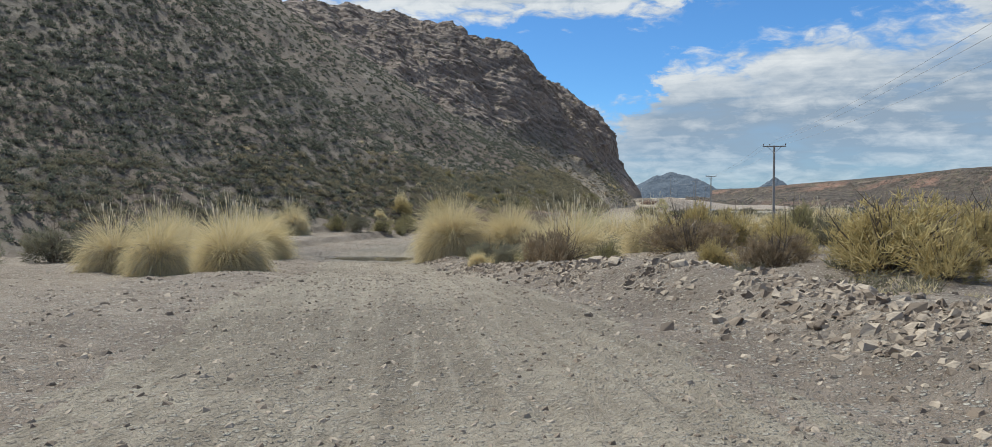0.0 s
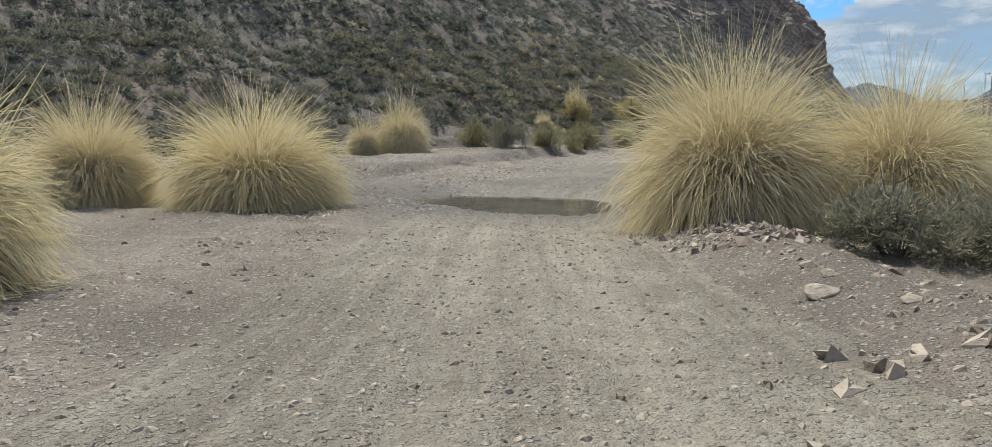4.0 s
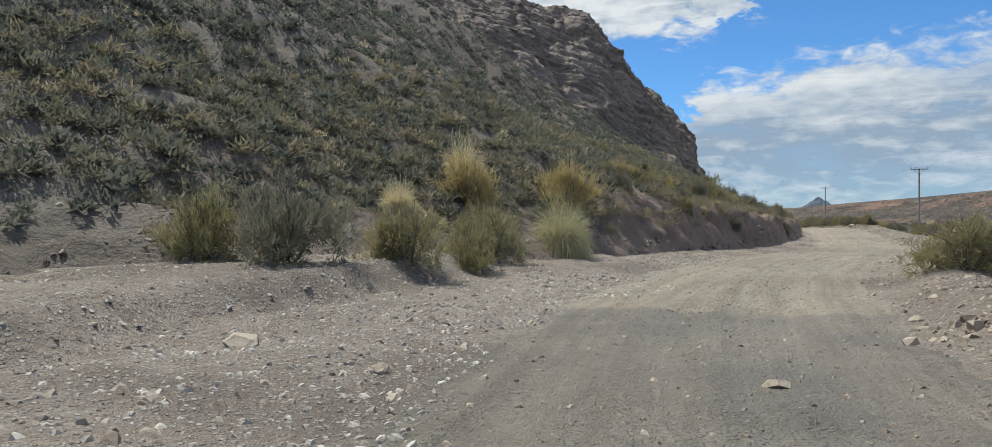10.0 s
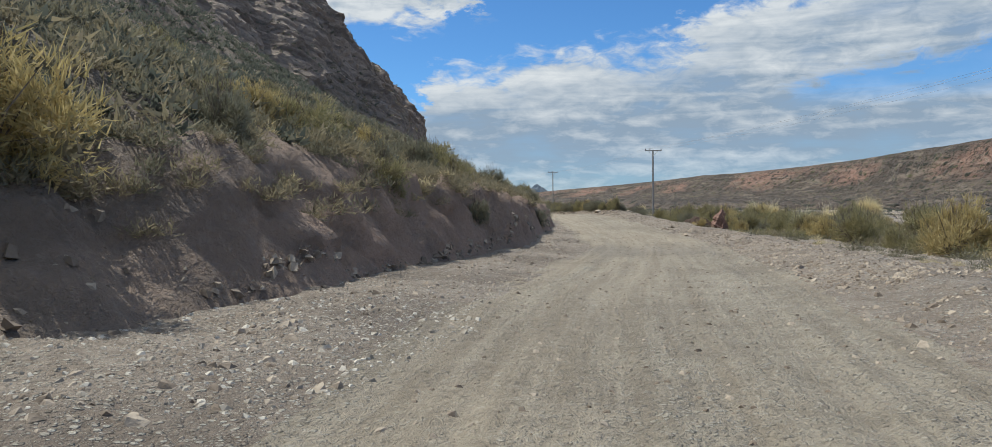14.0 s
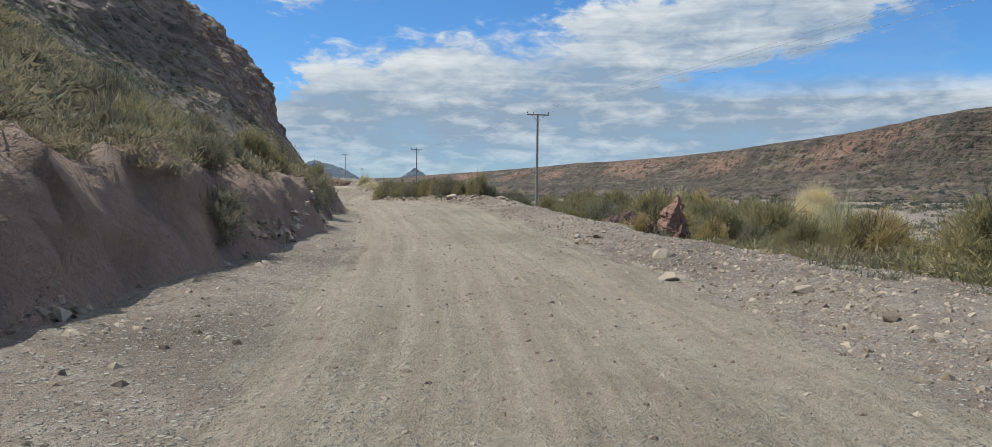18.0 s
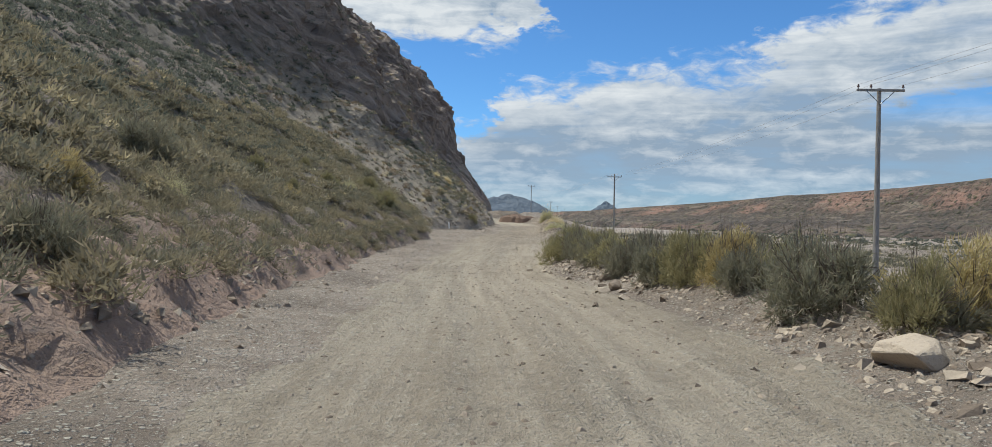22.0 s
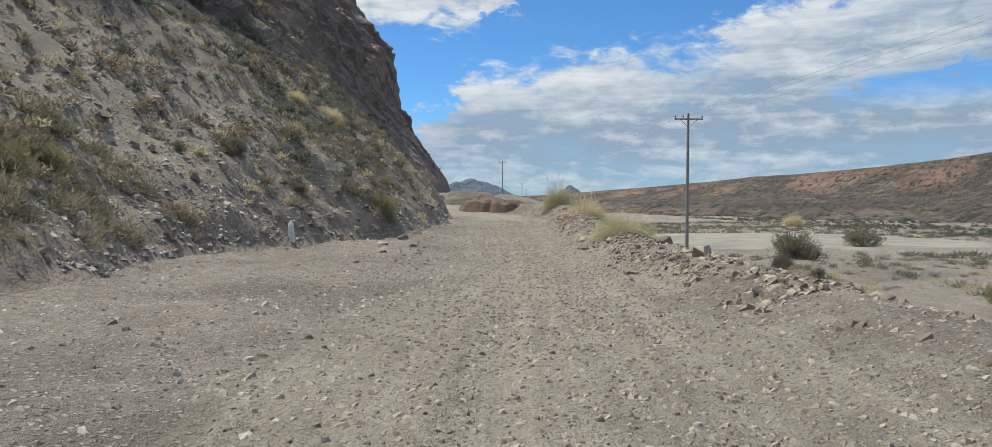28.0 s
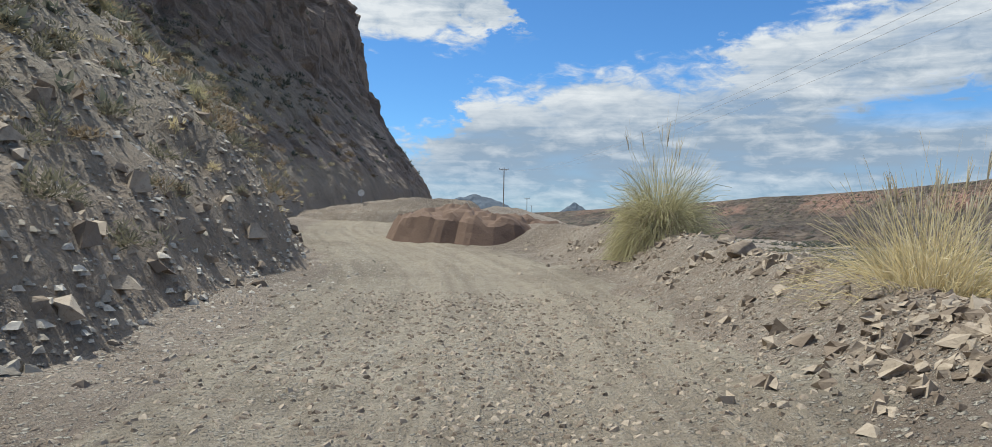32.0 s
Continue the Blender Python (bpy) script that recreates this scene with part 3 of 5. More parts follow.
def part(name, data, material, parent=None, label="", smooth=False):
    """One mesh object, under a thing or on its own. data: a bmesh, or (vertices, faces)."""
    mesh = bpy.data.meshes.new(name)
    if isinstance(data, bmesh.types.BMesh):
        data.to_mesh(mesh)
        data.free()
    else:
        fill(mesh, *data)
    mesh.materials.append(material)
    mesh.polygons.foreach_set("use_smooth", np.full(len(mesh.polygons), smooth, bool))
    ob = new(name, mesh)
    if parent:
        ob.parent = parent
    if label:
        ob["label"] = label
    return ob


def fill(mesh, verts, faces):
    verts, faces = np.asarray(verts, np.float32), np.asarray(faces, np.int32)
    n, k = faces.shape
    mesh.vertices.add(len(verts))
    mesh.vertices.foreach_set("co", verts.ravel())
    mesh.loops.add(n * k)
    mesh.loops.foreach_set("vertex_index", faces.ravel())
    mesh.polygons.add(n)
    mesh.polygons.foreach_set("loop_start", np.arange(0, n * k, k, dtype=np.int32))
    mesh.polygons.foreach_set("loop_total", np.full(n, k, np.int32))
    mesh.update(calc_edges=True)


def attribute(ob, key, values):
    ob.data.attributes.new(key, "FLOAT", "POINT").data.foreach_set("value", np.asarray(values, np.float32).ravel())


def sheet(xs, ys):
    """Faces of a grid of points, row by row."""
    r, c = xs.shape
    k = np.arange(r * c).reshape(r, c)
    return np.stack([k[:-1, :-1], k[:-1, 1:], k[1:, 1:], k[1:, :-1]], -1).reshape(-1, 4)


def steps(*runs):
    out = []
    for lo, hi, n in runs:
        out.append(np.linspace(lo, hi, n, endpoint=False))
    return np.concatenate(out)


# ground sheet
rows_y = np.concatenate([-np.geomspace(3000, 80, 14), steps((-80, -24, 40), (-24, 60, 260), (60, 225, 340), (225, 320, 90)), np.geomspace(320, 4600, 60)])
lanes = np.concatenate([-np.geomspace(4500, 40, 16), steps((-40, -12, 28), (-12, -3, 36), (-3, 3, 12), (3, 9, 36), (9, 22, 40), (22, 70, 60)), np.geomspace(70, 4500, 34)])
Y, L = np.meshgrid(rows_y, lanes, indexing="ij")
X = xr(Y) + L / bend(Y)
hz, hc, hs = hill_height(X, Y)
Z = ground_height(X, Y) - np.where(np.abs(L) < 2.5, 0.10, 0.0) - np.where(hs > 1.2, 0.6, 0)
Z = Z - np.clip((np.hypot(X, Y) - 600) / 3000, 0, 1) * 6
ground_grid = (rows_y, lanes, Z)
ground = part("ground", (np.stack([X, Y, Z], -1).reshape(-1, 3), sheet(X, Y)), earth_mat, smooth=True)
tagged(ground, "stony brown earth and gravel beside the dirt road", "ground", kind="structure")
for key in ("rut", "on", "lane", "packed"):
    attribute(ground, key, np.zeros(X.size))
wet_low = np.interp(Y, [40, 70, 84, 105, 120, 190, 205, 260], [0, 0.2, 1, 0.9, 0.2, 0.2, 0.6, 0.2]) * np.clip((X - xr(Y) - 6) / 4, 0, 1) * np.clip((X - xr(Y) - 75) / -25, 0.15, 1) * np.clip(0.55 + 1.6 * fbm(X * 0.13, Y * 0.13, 3), 0, 1)
attribute(ground, "sand", wet_low)
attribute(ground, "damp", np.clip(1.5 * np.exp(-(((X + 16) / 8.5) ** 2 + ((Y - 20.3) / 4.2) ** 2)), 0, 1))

# road ribbon, its edges dipping into the verge
ry = np.concatenate([steps((-60, -24, 60), (-24, 200, 1120), (200, 240, 120), (240, 450, 100))])
rl = np.linspace(-3.6, 3.6, 91)
Y, L = np.meshgrid(ry, rl, indexing="ij")
wide = 1 + 0.16 * fbm(Y * 0.12, np.sign(L) * 3 + 0 * L, 3)
Lw = L * wide
X = xr(Y) + Lw / bend(Y)
wander = 0.35 * fbm(Y * 0.05, 0 * Y + 2, 2)
tracks = np.exp(-((np.abs(L - 0.2 - wander) - 0.85) / 0.30) ** 2) + 0.5 * np.exp(-((np.abs(L + 0.5 + wander) - 0.95) / 0.2) ** 2)
Z = ground_height(X, Y, 0.0) - 0.02 + 0.05 * (1 - (L / 3.6) ** 2) - 0.035 * tracks + 0.035 * fbm(X * 1.4, Y * 1.4, 4) + 0.05 * fbm(L * 4.5, Y * 0.16, 4, 0.6) + 0.03 * fbm(X * 4.5, Y * 4.5, 2)
Z = Z + 0.06 * fbm(X * 0.35, Y * 0.35, 3) - 0.20 * np.clip((np.abs(L) - 2.7) / 0.9, 0, 1) ** 1.5
road_grid = (ry, rl, Z, wide)
road = part("road", (np.stack([X, Y, Z], -1).reshape(-1, 3), sheet(X, Y)), road_mat, smooth=True)
tagged(road, "pale graded gravel road with two worn tyre tracks", "road", kind="structure")
attribute(road, "rut", np.clip(tracks * (0.55 + 0.9 * fbm(X * 0.5, Y * 0.12, 3)), 0, 1))
attribute(road, "sand", np.zeros(X.size))
attribute(road, "on", np.clip((3.5 - np.abs(L)) / 0.8, 0, 1))
attribute(road, "lane", L)
attribute(road, "packed", np.interp(Y, [-40, -8, 14, 26, 34, 140, 165, 230], [0.4, 0.4, 0.3, 0.2, 1, 1, 0.75, 0.6]) * np.clip((np.where(L > 0, np.interp(Y, [150, 170, 190, 205], [2.9, 2.3, 2.3, 2.7]), 2.9) - np.abs(L + 0.3 * fbm(Y * 0.3, 0 * Y + 4, 3))) / 0.5, 0, 1) * np.clip(0.85 + 1.1 * fbm(L * 0.7 + 5, Y * 0.05, 3), 0.2, 1))
# damp around the ford; the patch at y 71 is a painted cast shadow
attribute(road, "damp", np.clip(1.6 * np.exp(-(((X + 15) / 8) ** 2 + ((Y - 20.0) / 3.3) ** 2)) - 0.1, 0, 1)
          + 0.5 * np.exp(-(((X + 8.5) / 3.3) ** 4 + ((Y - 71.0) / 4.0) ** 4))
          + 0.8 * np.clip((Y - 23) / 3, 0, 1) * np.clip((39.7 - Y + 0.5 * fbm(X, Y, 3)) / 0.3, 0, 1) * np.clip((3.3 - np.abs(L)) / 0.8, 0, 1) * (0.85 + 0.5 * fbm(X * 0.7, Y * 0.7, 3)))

# hillside
hy = np.concatenate([steps((-120, -20, 60), (-20, 20, 60), (20, 52, 70), (52, 108, 210), (108, 130, 54), (130, 215, 190), (215, 330, 260), (330, 500, 40))])
ha = np.concatenate([steps((-1.2, 4, 32), (4, 14, 28), (14, 60, 115), (60, 130, 70), (130, 260, 30))])
Y, S = np.meshgrid(hy, ha, indexing="ij")
X = foot(Y) - S
hz, hc, hs = hill_height(X, Y)
Z = ground_height(X, Y) + hz - 0.35 * np.clip(0.2 - hs, 0, 1)
lean = hc * np.clip(hz / 20, 0, 1)
bed = Z * 0.36 + Y * 0.34 + 1.5 * fbm(Y * 0.06, Z * 0.1, 3)
X = X + lean * (2.4 * fbm(Y * 0.22, Z * 0.30, 5, 0.6) + 1.1 * (np.abs((bed % 1.0) - 0.5) * 2 - 0.5) + 0.8 * fbm(Y * 0.05, bed * 1.7, 3))
X = X + np.clip(hc * 1.5, 0, 1) * 0.55 * fbm(Y * 0.9, Z * 1.1 + 9, 3, 0.7)
Y = Y + lean * 1.6 * fbm(Z * 0.3, Y * 0.2 + 40, 4)
crumble = np.clip(np.interp(Y, [48, 58, 104, 130], [0, 1, 1, 0.3]), 0, 1) * np.clip(1.3 - hs / 3.0, 0, 1) * np.clip(hs / 0.3, 0, 1)
X = X + crumble * (0.30 * fbm(Y * 0.7, Z * 1.2, 4, 0.7) + 0.5 * fbm(Y * 1.9, Z * 2.4, 4, 0.7))
Z = Z + crumble * 0.45 * fbm(Y * 1.6 + 30, X * 1.6, 4, 0.7)
hill_grid = (X, Y, Z)
hill = part("hillside", (np.stack([X, Y, Z], -1).reshape(-1, 3), sheet(X, Y)[:, ::-1]), hill_mat, smooth=True)
rough_face = (hc[:-1, :-1] + hc[1:, 1:]).ravel() > 0.5
hill.data.polygons.foreach_set("use_smooth", ~rough_face)
tagged(hill, "steep stony hillside with scattered shrubs and bare rock cliffs", "hill", kind="structure")
attribute(hill, "cliff", hc)
attribute(hill, "apron", np.interp(Y, [158, 172, 240, 270], [0, 1, 1, 0.3]) * np.clip(1.4 - hs / 16, 0, 1))
attribute(hill, "bank", np.clip(np.interp(Y, [48, 60, 130, 150], [0, 1, 1, 0.3]), 0, 1) * np.clip(1.25 - hs / 2.6, 0, 1))


def between(grid, i, j):
    """A grid's value at fractional row i and column j."""
    r, c = grid.shape
    i, j = np.clip(i, 0, r - 1.001), np.clip(j, 0, c - 1.001)
    a, b = i.astype(int), j.astype(int)
    u, v = i - a, j - b
    return (grid[a, b] * (1 - v) + grid[a, b + 1] * v) * (1 - u) + (grid[a + 1, b] * (1 - v) + grid[a + 1, b + 1] * v) * u


def top_of_ground(x, y):
    """Height of the ground sheet or the road over it, as built."""
    lane = (x - xr(y)) * bend(y)
    gy, gl, gz = ground_grid
    z = between(gz, np.interp(y, gy, np.arange(len(gy))), np.interp(lane, gl, np.arange(len(gl))))
    py, pl, pz, spread = road_grid
    i = np.interp(y, py, np.arange(len(py)))
    lane = lane / between(spread, i, np.where(lane > 0, len(pl) - 1.01, 0.0))
    on_road = between(pz, i, np.interp(lane, pl, np.arange(len(pl))))
    return np.where((np.abs(lane) < 3.55) & (y > -59) & (y < 449), np.maximum(z, on_road), z)


def top_of_hill(y, s):
    """Places on the hillside as built, s metres from its foot."""
    i, j = np.interp(y, hy, np.arange(len(hy))), np.interp(s, ha, np.arange(len(ha)))
    return np.stack([between(g, i, j) for g in hill_grid], -1)

# ---- distance ----
bear = np.radians(np.linspace(3.0, 80.0, 560))
rad = np.concatenate([np.linspace(0, 0.5, 20), np.linspace(0.52, 1.0, 64), np.linspace(1.05, 1.8, 8)])
B, R = np.meshgrid(bear, rad, indexing="ij")
deg = np.degrees(B)
reach = np.interp(deg, [3, 9, 20, 34, 46, 70, 100], [2300, 1900, 1500, 950, 720, 560, 500])
crest = np.interp(deg, [3, 6, 9, 14, 20, 27, 34, 46, 60, 100], [22, 26, 33, 42, 54, 56, 59, 73, 70, 60])
gully = fbm(deg * 0.55, R * 1.2, 5)
dist = reach * (0.62 + 0.42 * R) * (1 + 0.05 * gully * (R < 1.05))
lift = np.interp(R, [0, 0.3, 0.62, 0.80, 0.93, 1.0, 1.8], [0, 0.05, 0.22, 0.42, 0.86, 1.0, 1.12])
Z = -4 + (crest + 4) * lift * (1 + 0.22 * gully * np.clip(1 - np.abs(R - 0.75) / 0.4, 0, 1)) + 2.0 * fbm(deg * 3.0, R * 9, 4) * np.clip(R * 2, 0, 1) * (R < 0.98)
step = Z / 9.0 + 2.6 * fbm(deg * 0.5, R * 4, 4)
Z = Z + np.where(R < 0.97, 1, 0) * np.clip(R * 3 - 0.6, 0, 1) * (3.2 * (np.clip(((step % 1.0) - 0.5) * 3.0, -0.5, 0.5) - ((step % 1.0) - 0.5)) + 3.4 * fbm(deg * 7.0, R * 30, 4, 0.6))
X, Y = np.sin(B) * dist, 90 + np.cos(B) * dist
mesa = part("mesa_ridge", (np.stack([X, Y, Z], -1).reshape(-1, 3), sheet(X, Y)[:, ::-1]), mesa_mat, smooth=True)
tagged(mesa, "long flat-topped reddish mesa beyond the flood plain", "mesa", kind="structure")
attribute(mesa, "scarp", np.clip(1.2 - np.abs(R - 0.88) / 0.12, 0, 1))

# low eroded banks on the far side of the wash
bear = np.radians(np.linspace(1.5, 100.0, 520))
B, R = np.meshgrid(bear, np.linspace(0, 1, 30), indexing="ij")
deg = np.degrees(B)
reach = np.interp(deg, [1, 8, 20, 40, 100], [520, 420, 300, 210, 160]) * (1 + 0.14 * fbm(deg * 0.22, 0 * deg, 4))
dist = reach * (1 + 0.35 * R)
edge = np.interp(R, [0, 0.12, 0.3, 0.7, 1], [0, 0.55, 0.9, 1.0, 0.6])
Z = -3.5 + 5.2 * edge * (1 + 0.5 * fbm(deg * 0.8, R * 2, 4)) + 2.4 * fbm(deg * 3, R * 7, 5, 0.6) * edge
terrace = part("eroded_terrace", (np.stack([np.sin(B) * dist, 90 + np.cos(B) * dist, Z], -1).reshape(-1, 3), sheet(B, R)[:, ::-1]), mesa_mat, smooth=True)
tagged(terrace, "low dark eroded earth terrace across the wash", "terrace", kind="structure")
attribute(terrace, "scarp", 0.45 * np.clip(1 - np.abs(R - 0.12) / 0.15, 0, 1))


def mountain(name, bearing0, far, half, top, sharp, seed):
    a = np.linspace(-1, 1, 90)
    A, R = np.meshgrid(a, np.linspace(-1, 1, 40), indexing="ij")
    shape = np.clip(1 - np.abs(A + 0.1 * fbm(A * 2 + seed, R, 2)) ** sharp, 0, 1) * np.clip(1 - np.abs(R) ** 1.6, 0, 1)
    Z = -8 + (top + 8) * shape * (1 + 0.30 * fbm(A * 4 + seed, R * 4, 5))
    bearing_now = radians(bearing0) + A * half / far
    d = far + R * half * 0.8
    m = part(name, (np.stack([np.sin(bearing_now) * d, np.cos(bearing_now) * d, Z], -1).reshape(-1, 3), sheet(A, R)[:, ::-1]), peak_mat, smooth=True)
    return tagged(m, "distant bluish mountain on the horizon", "mountain", kind="structure")


mountain("distant_mountain", -0.1, 4000, 290, 118, 1.9, 1.0)
mountain("distant_mountain", 7.15, 4000, 125, 90, 1.6, 5.0)
mountain("distant_mountain", 3.5, 4300, 520, 44, 1.8, 9.0)

# ---- plants ----
rng = np.random.RandomState(11)


def unit(v):
    return v / np.maximum(np.linalg.norm(v, axis=-1, keepdims=True), 1e-9)


def blades(base, lean, length, width, droop, segments=3):
    """Strips that rise from base along lean and bow over. Returns vertices, quads and a 0 to 1 run along each strip."""
    n = len(base)
    side = unit(np.cross(lean, rng.normal(size=(n, 3))))
    level = lean.copy()
    level[:, 2] = 0
    level = unit(level)
    sway = rng.normal(0, 0.10, (n, 3))
    rows, along = [], []
    for k in range(segments + 1):
        f = k / segments
        at = base + lean * (length * f)[:, None] + level * (length * droop * f ** 2.4 * 0.5)[:, None] + sway * (length * f * f)[:, None]
        at[:, 2] -= length * droop * f ** 2.8 * 0.6
        w = width * (1 - f) ** 0.7 * 0.5 + 0.0012
        rows.append(np.stack([at - side * w[:, None], at + side * w[:, None]], 1))
        along.append(np.full((n, 2), f))
    v = np.stack(rows, 1).reshape(-1, 3)
    start = (np.arange(n) * 2 * (segments + 1))[:, None]
    q = np.array([[2 * k, 2 * k + 1, 2 * k + 3, 2 * k + 2] for k in range(segments)])
    faces = (start[:, None, :] + q[None]).reshape(-1, 4)
    return v, faces, np.stack(along, 1).ravel()


def around(n, tilt_lo, tilt_hi, power=1.0):
    """Directions about the upright, leaning by so many degrees."""
    turn, tilt = rng.rand(n) * 2 * math.pi, np.radians(tilt_lo + (tilt_hi - tilt_lo) * rng.rand(n) ** power)
    return np.stack([np.cos(turn) * np.sin(tilt), np.sin(turn) * np.sin(tilt), np.cos(tilt)], -1)


def fitted(pieces):
    """Scales a plant's pieces together to one unit high and one wide, leaving out the last wisps."""
    v = pieces[0][0]
    wide = 2 * np.percentile(np.hypot(v[:, 0], v[:, 1]), 97)
    high = np.percentile(v[:, 2], 99.3)
    return [(np.stack([v[:, 0] / wide, v[:, 1] / wide, v[:, 2] / high], -1), f, a) for v, f, a in pieces]


def arcs(base, turn, tilt, bow, length, width, segments=6):
    """Blades that leave base at so many degrees from upright and bend over by bow more towards their tips."""
    n = len(base)
    spoke = np.stack([np.cos(turn), np.sin(turn), 0 * turn], -1)
    side = np.stack([-np.sin(turn), np.cos(turn), 0 * turn], -1)
    flat = unit(side + 0.8 * rng.normal(size=(n, 3)))
    drift = rng.normal(0, 0.42, n)
    at, rows, along = base.copy(), [], []
    for k in range(segments + 1):
        f = k / segments
        w = width * (1 - f) ** 0.6 * 0.5 + 0.0010
        rows.append(np.stack([at - flat * w[:, None], at + flat * w[:, None]], 1))
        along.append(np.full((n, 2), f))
        a = np.radians(tilt + bow * ((k + 0.5) / segments) ** 1.35)
        step = (length / segments)[:, None]
        at = at + step * (spoke * np.sin(a)[:, None] + np.array([0, 0, 1]) * np.cos(a)[:, None] + side * (drift * f)[:, None])
        at[:, 2] = np.maximum(at[:, 2], 0.006)
    v = np.stack(rows, 1).reshape(-1, 3)
    start = (np.arange(n) * 2 * (segments + 1))[:, None]
    q = np.array([[2 * k, 2 * k + 1, 2 * k + 3, 2 * k + 2] for k in range(segments)])
    return v, (start[:, None, :] + q[None]).reshape(-1, 4), np.stack(along, 1).ravel()


def tussock(name, material, stalks, count=5200):
    """A bunch grass: a fountain of fine arching blades, a skirt of dead ones hanging to the ground, and seed stalks."""
    thing = new(name)
    tufts = 9
    swing = rng.rand(tufts) * 2 * math.pi
    heart = np.stack([np.cos(swing), np.sin(swing)], -1) * (0.17 * np.sqrt(rng.rand(tufts)))[:, None]
    vigour = rng.uniform(0.82, 1.12, tufts)
    own = rng.randint(0, tufts, count)
    out = rng.rand(count) ** 0.62
    turn = rng.rand(count) * 2 * math.pi
    base = np.stack([heart[own, 0] + np.cos(turn) * 0.07 * out, heart[own, 1] + np.sin(turn) * 0.07 * out, np.full(count, 0.01)], -1)
    lift = np.hypot(base[:, 0], base[:, 1])
    turn = turn + rng.normal(0, 0.35, count)
    tilt = 2 + 50 * out + 40 * lift + rng.normal(0, 7, count)
    bow = 62 + 74 * out + rng.normal(0, 36, count)
    size = (0.58 + 0.34 * rng.rand(count)) * (1.0 - 0.12 * out) * vigour[own]
    crown = arcs(base, turn, tilt, bow, size, (0.0018 + 0.0026 * rng.rand(count)) * (15000 / count) ** 0.4, 5)
    n = count // 4
    turn = rng.rand(n) * 2 * math.pi
    base = np.stack([np.cos(turn), np.sin(turn), 0 * turn], -1) * (0.12 + 0.18 * rng.rand(n, 1)) + np.array([0, 0, 1]) * (0.05 + 0.24 * rng.rand(n, 1))
    skirt = arcs(base, turn + rng.normal(0, 0.6, n), 50 + 30 * rng.rand(n), 60 + 55 * rng.rand(n), 0.22 + 0.26 * rng.rand(n), 0.0026 + 0.003 * rng.rand(n), 4)
    pieces = [crown, skirt]
    if stalks:
        lean = around(stalks, 2, 22)
        base = lean * np.array([0.5, 0.5, 0])
        size = 0.66 + 0.30 * rng.rand(stalks)
        v, f, a = blades(base, lean, size, np.full(stalks, 0.0026), 0.02 + 0.05 * rng.rand(stalks), 5)
        tip = base + lean * (size * 0.80)[:, None]
        pv, pf, pa = blades(np.repeat(tip, 7, 0), unit(np.repeat(lean, 7, 0) + rng.normal(0, 0.05, (stalks * 7, 3))), np.repeat(size, 7) * 0.14, np.full(stalks * 7, 0.004), np.full(stalks * 7, 0.1), 5)
        pieces.append((np.concatenate([v, pv]), np.concatenate([f, pf + len(v)]), np.concatenate([a, pa])))
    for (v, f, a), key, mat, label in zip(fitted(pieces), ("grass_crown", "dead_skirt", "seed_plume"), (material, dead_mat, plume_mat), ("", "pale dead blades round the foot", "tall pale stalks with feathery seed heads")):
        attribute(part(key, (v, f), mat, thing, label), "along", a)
    return thing


def shrub(name, material, upright, sprays=760, seed_lobes=14):
    """A twiggy bush: woody stems, and sprays of fine narrow leaves over a lumpy dome."""
    thing = new(name)
    n = 34
    lean = around(n, 5, 62)
    size = 0.45 + 0.35 * rng.rand(n)
    v, f, a = blades(lean * np.array([0.06, 0.06, 0]), lean, size, np.full(n, 0.018), np.full(n, -0.1), 3)
    m = 90
    pick = rng.randint(0, n, m)
    fork = lean[pick] * (size[pick] * (0.45 + 0.4 * rng.rand(m)))[:, None]
    v3, f3, a3 = blades(fork, unit(lean[pick] + 0.5 * rng.normal(size=(m, 3))), 0.16 + 0.15 * rng.rand(m), np.full(m, 0.009), np.full(m, 0.0), 3)
    wood = (np.concatenate([v, v3]), np.concatenate([f, f3 + len(v)]), np.concatenate([a, a3]))
    lobes = around(seed_lobes, 8, 88, 0.6) * (0.26 + 0.24 * rng.rand(seed_lobes, 1)) * np.array([1.1, 1.1, 0.9]) + np.array([0, 0, 0.05])
    own = rng.randint(0, seed_lobes, sprays)
    out = unit(rng.normal(size=(sprays, 3)) + np.array([0, 0, 0.4]))
    at = lobes[own] + out * (0.04 + 0.22 * rng.rand(sprays, 1))
    at[:, 2] = np.abs(at[:, 2]) + 0.02
    each = 9
    base = np.repeat(at, each, 0) + rng.normal(0, 0.022, (sprays * each, 3))
    lean = unit(np.repeat(unit(out + np.array([0, 0, upright])), each, 0) + rng.normal(0, 0.42, (sprays * each, 3)))
    base[:, 2] = np.maximum(base[:, 2], 0.01)
    v, f, a = blades(base, lean, 0.035 + 0.065 * rng.rand(len(base)), 0.006 + 0.007 * rng.rand(len(base)), 0.15 * rng.rand(len(base)), 1)
    # inner leaves take the darker root tone: shade painted into the bush
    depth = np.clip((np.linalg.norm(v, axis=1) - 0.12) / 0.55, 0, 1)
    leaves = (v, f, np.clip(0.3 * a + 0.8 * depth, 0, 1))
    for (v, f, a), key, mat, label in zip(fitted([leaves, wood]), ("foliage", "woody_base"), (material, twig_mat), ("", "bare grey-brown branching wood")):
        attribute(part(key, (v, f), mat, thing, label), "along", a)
    return thing


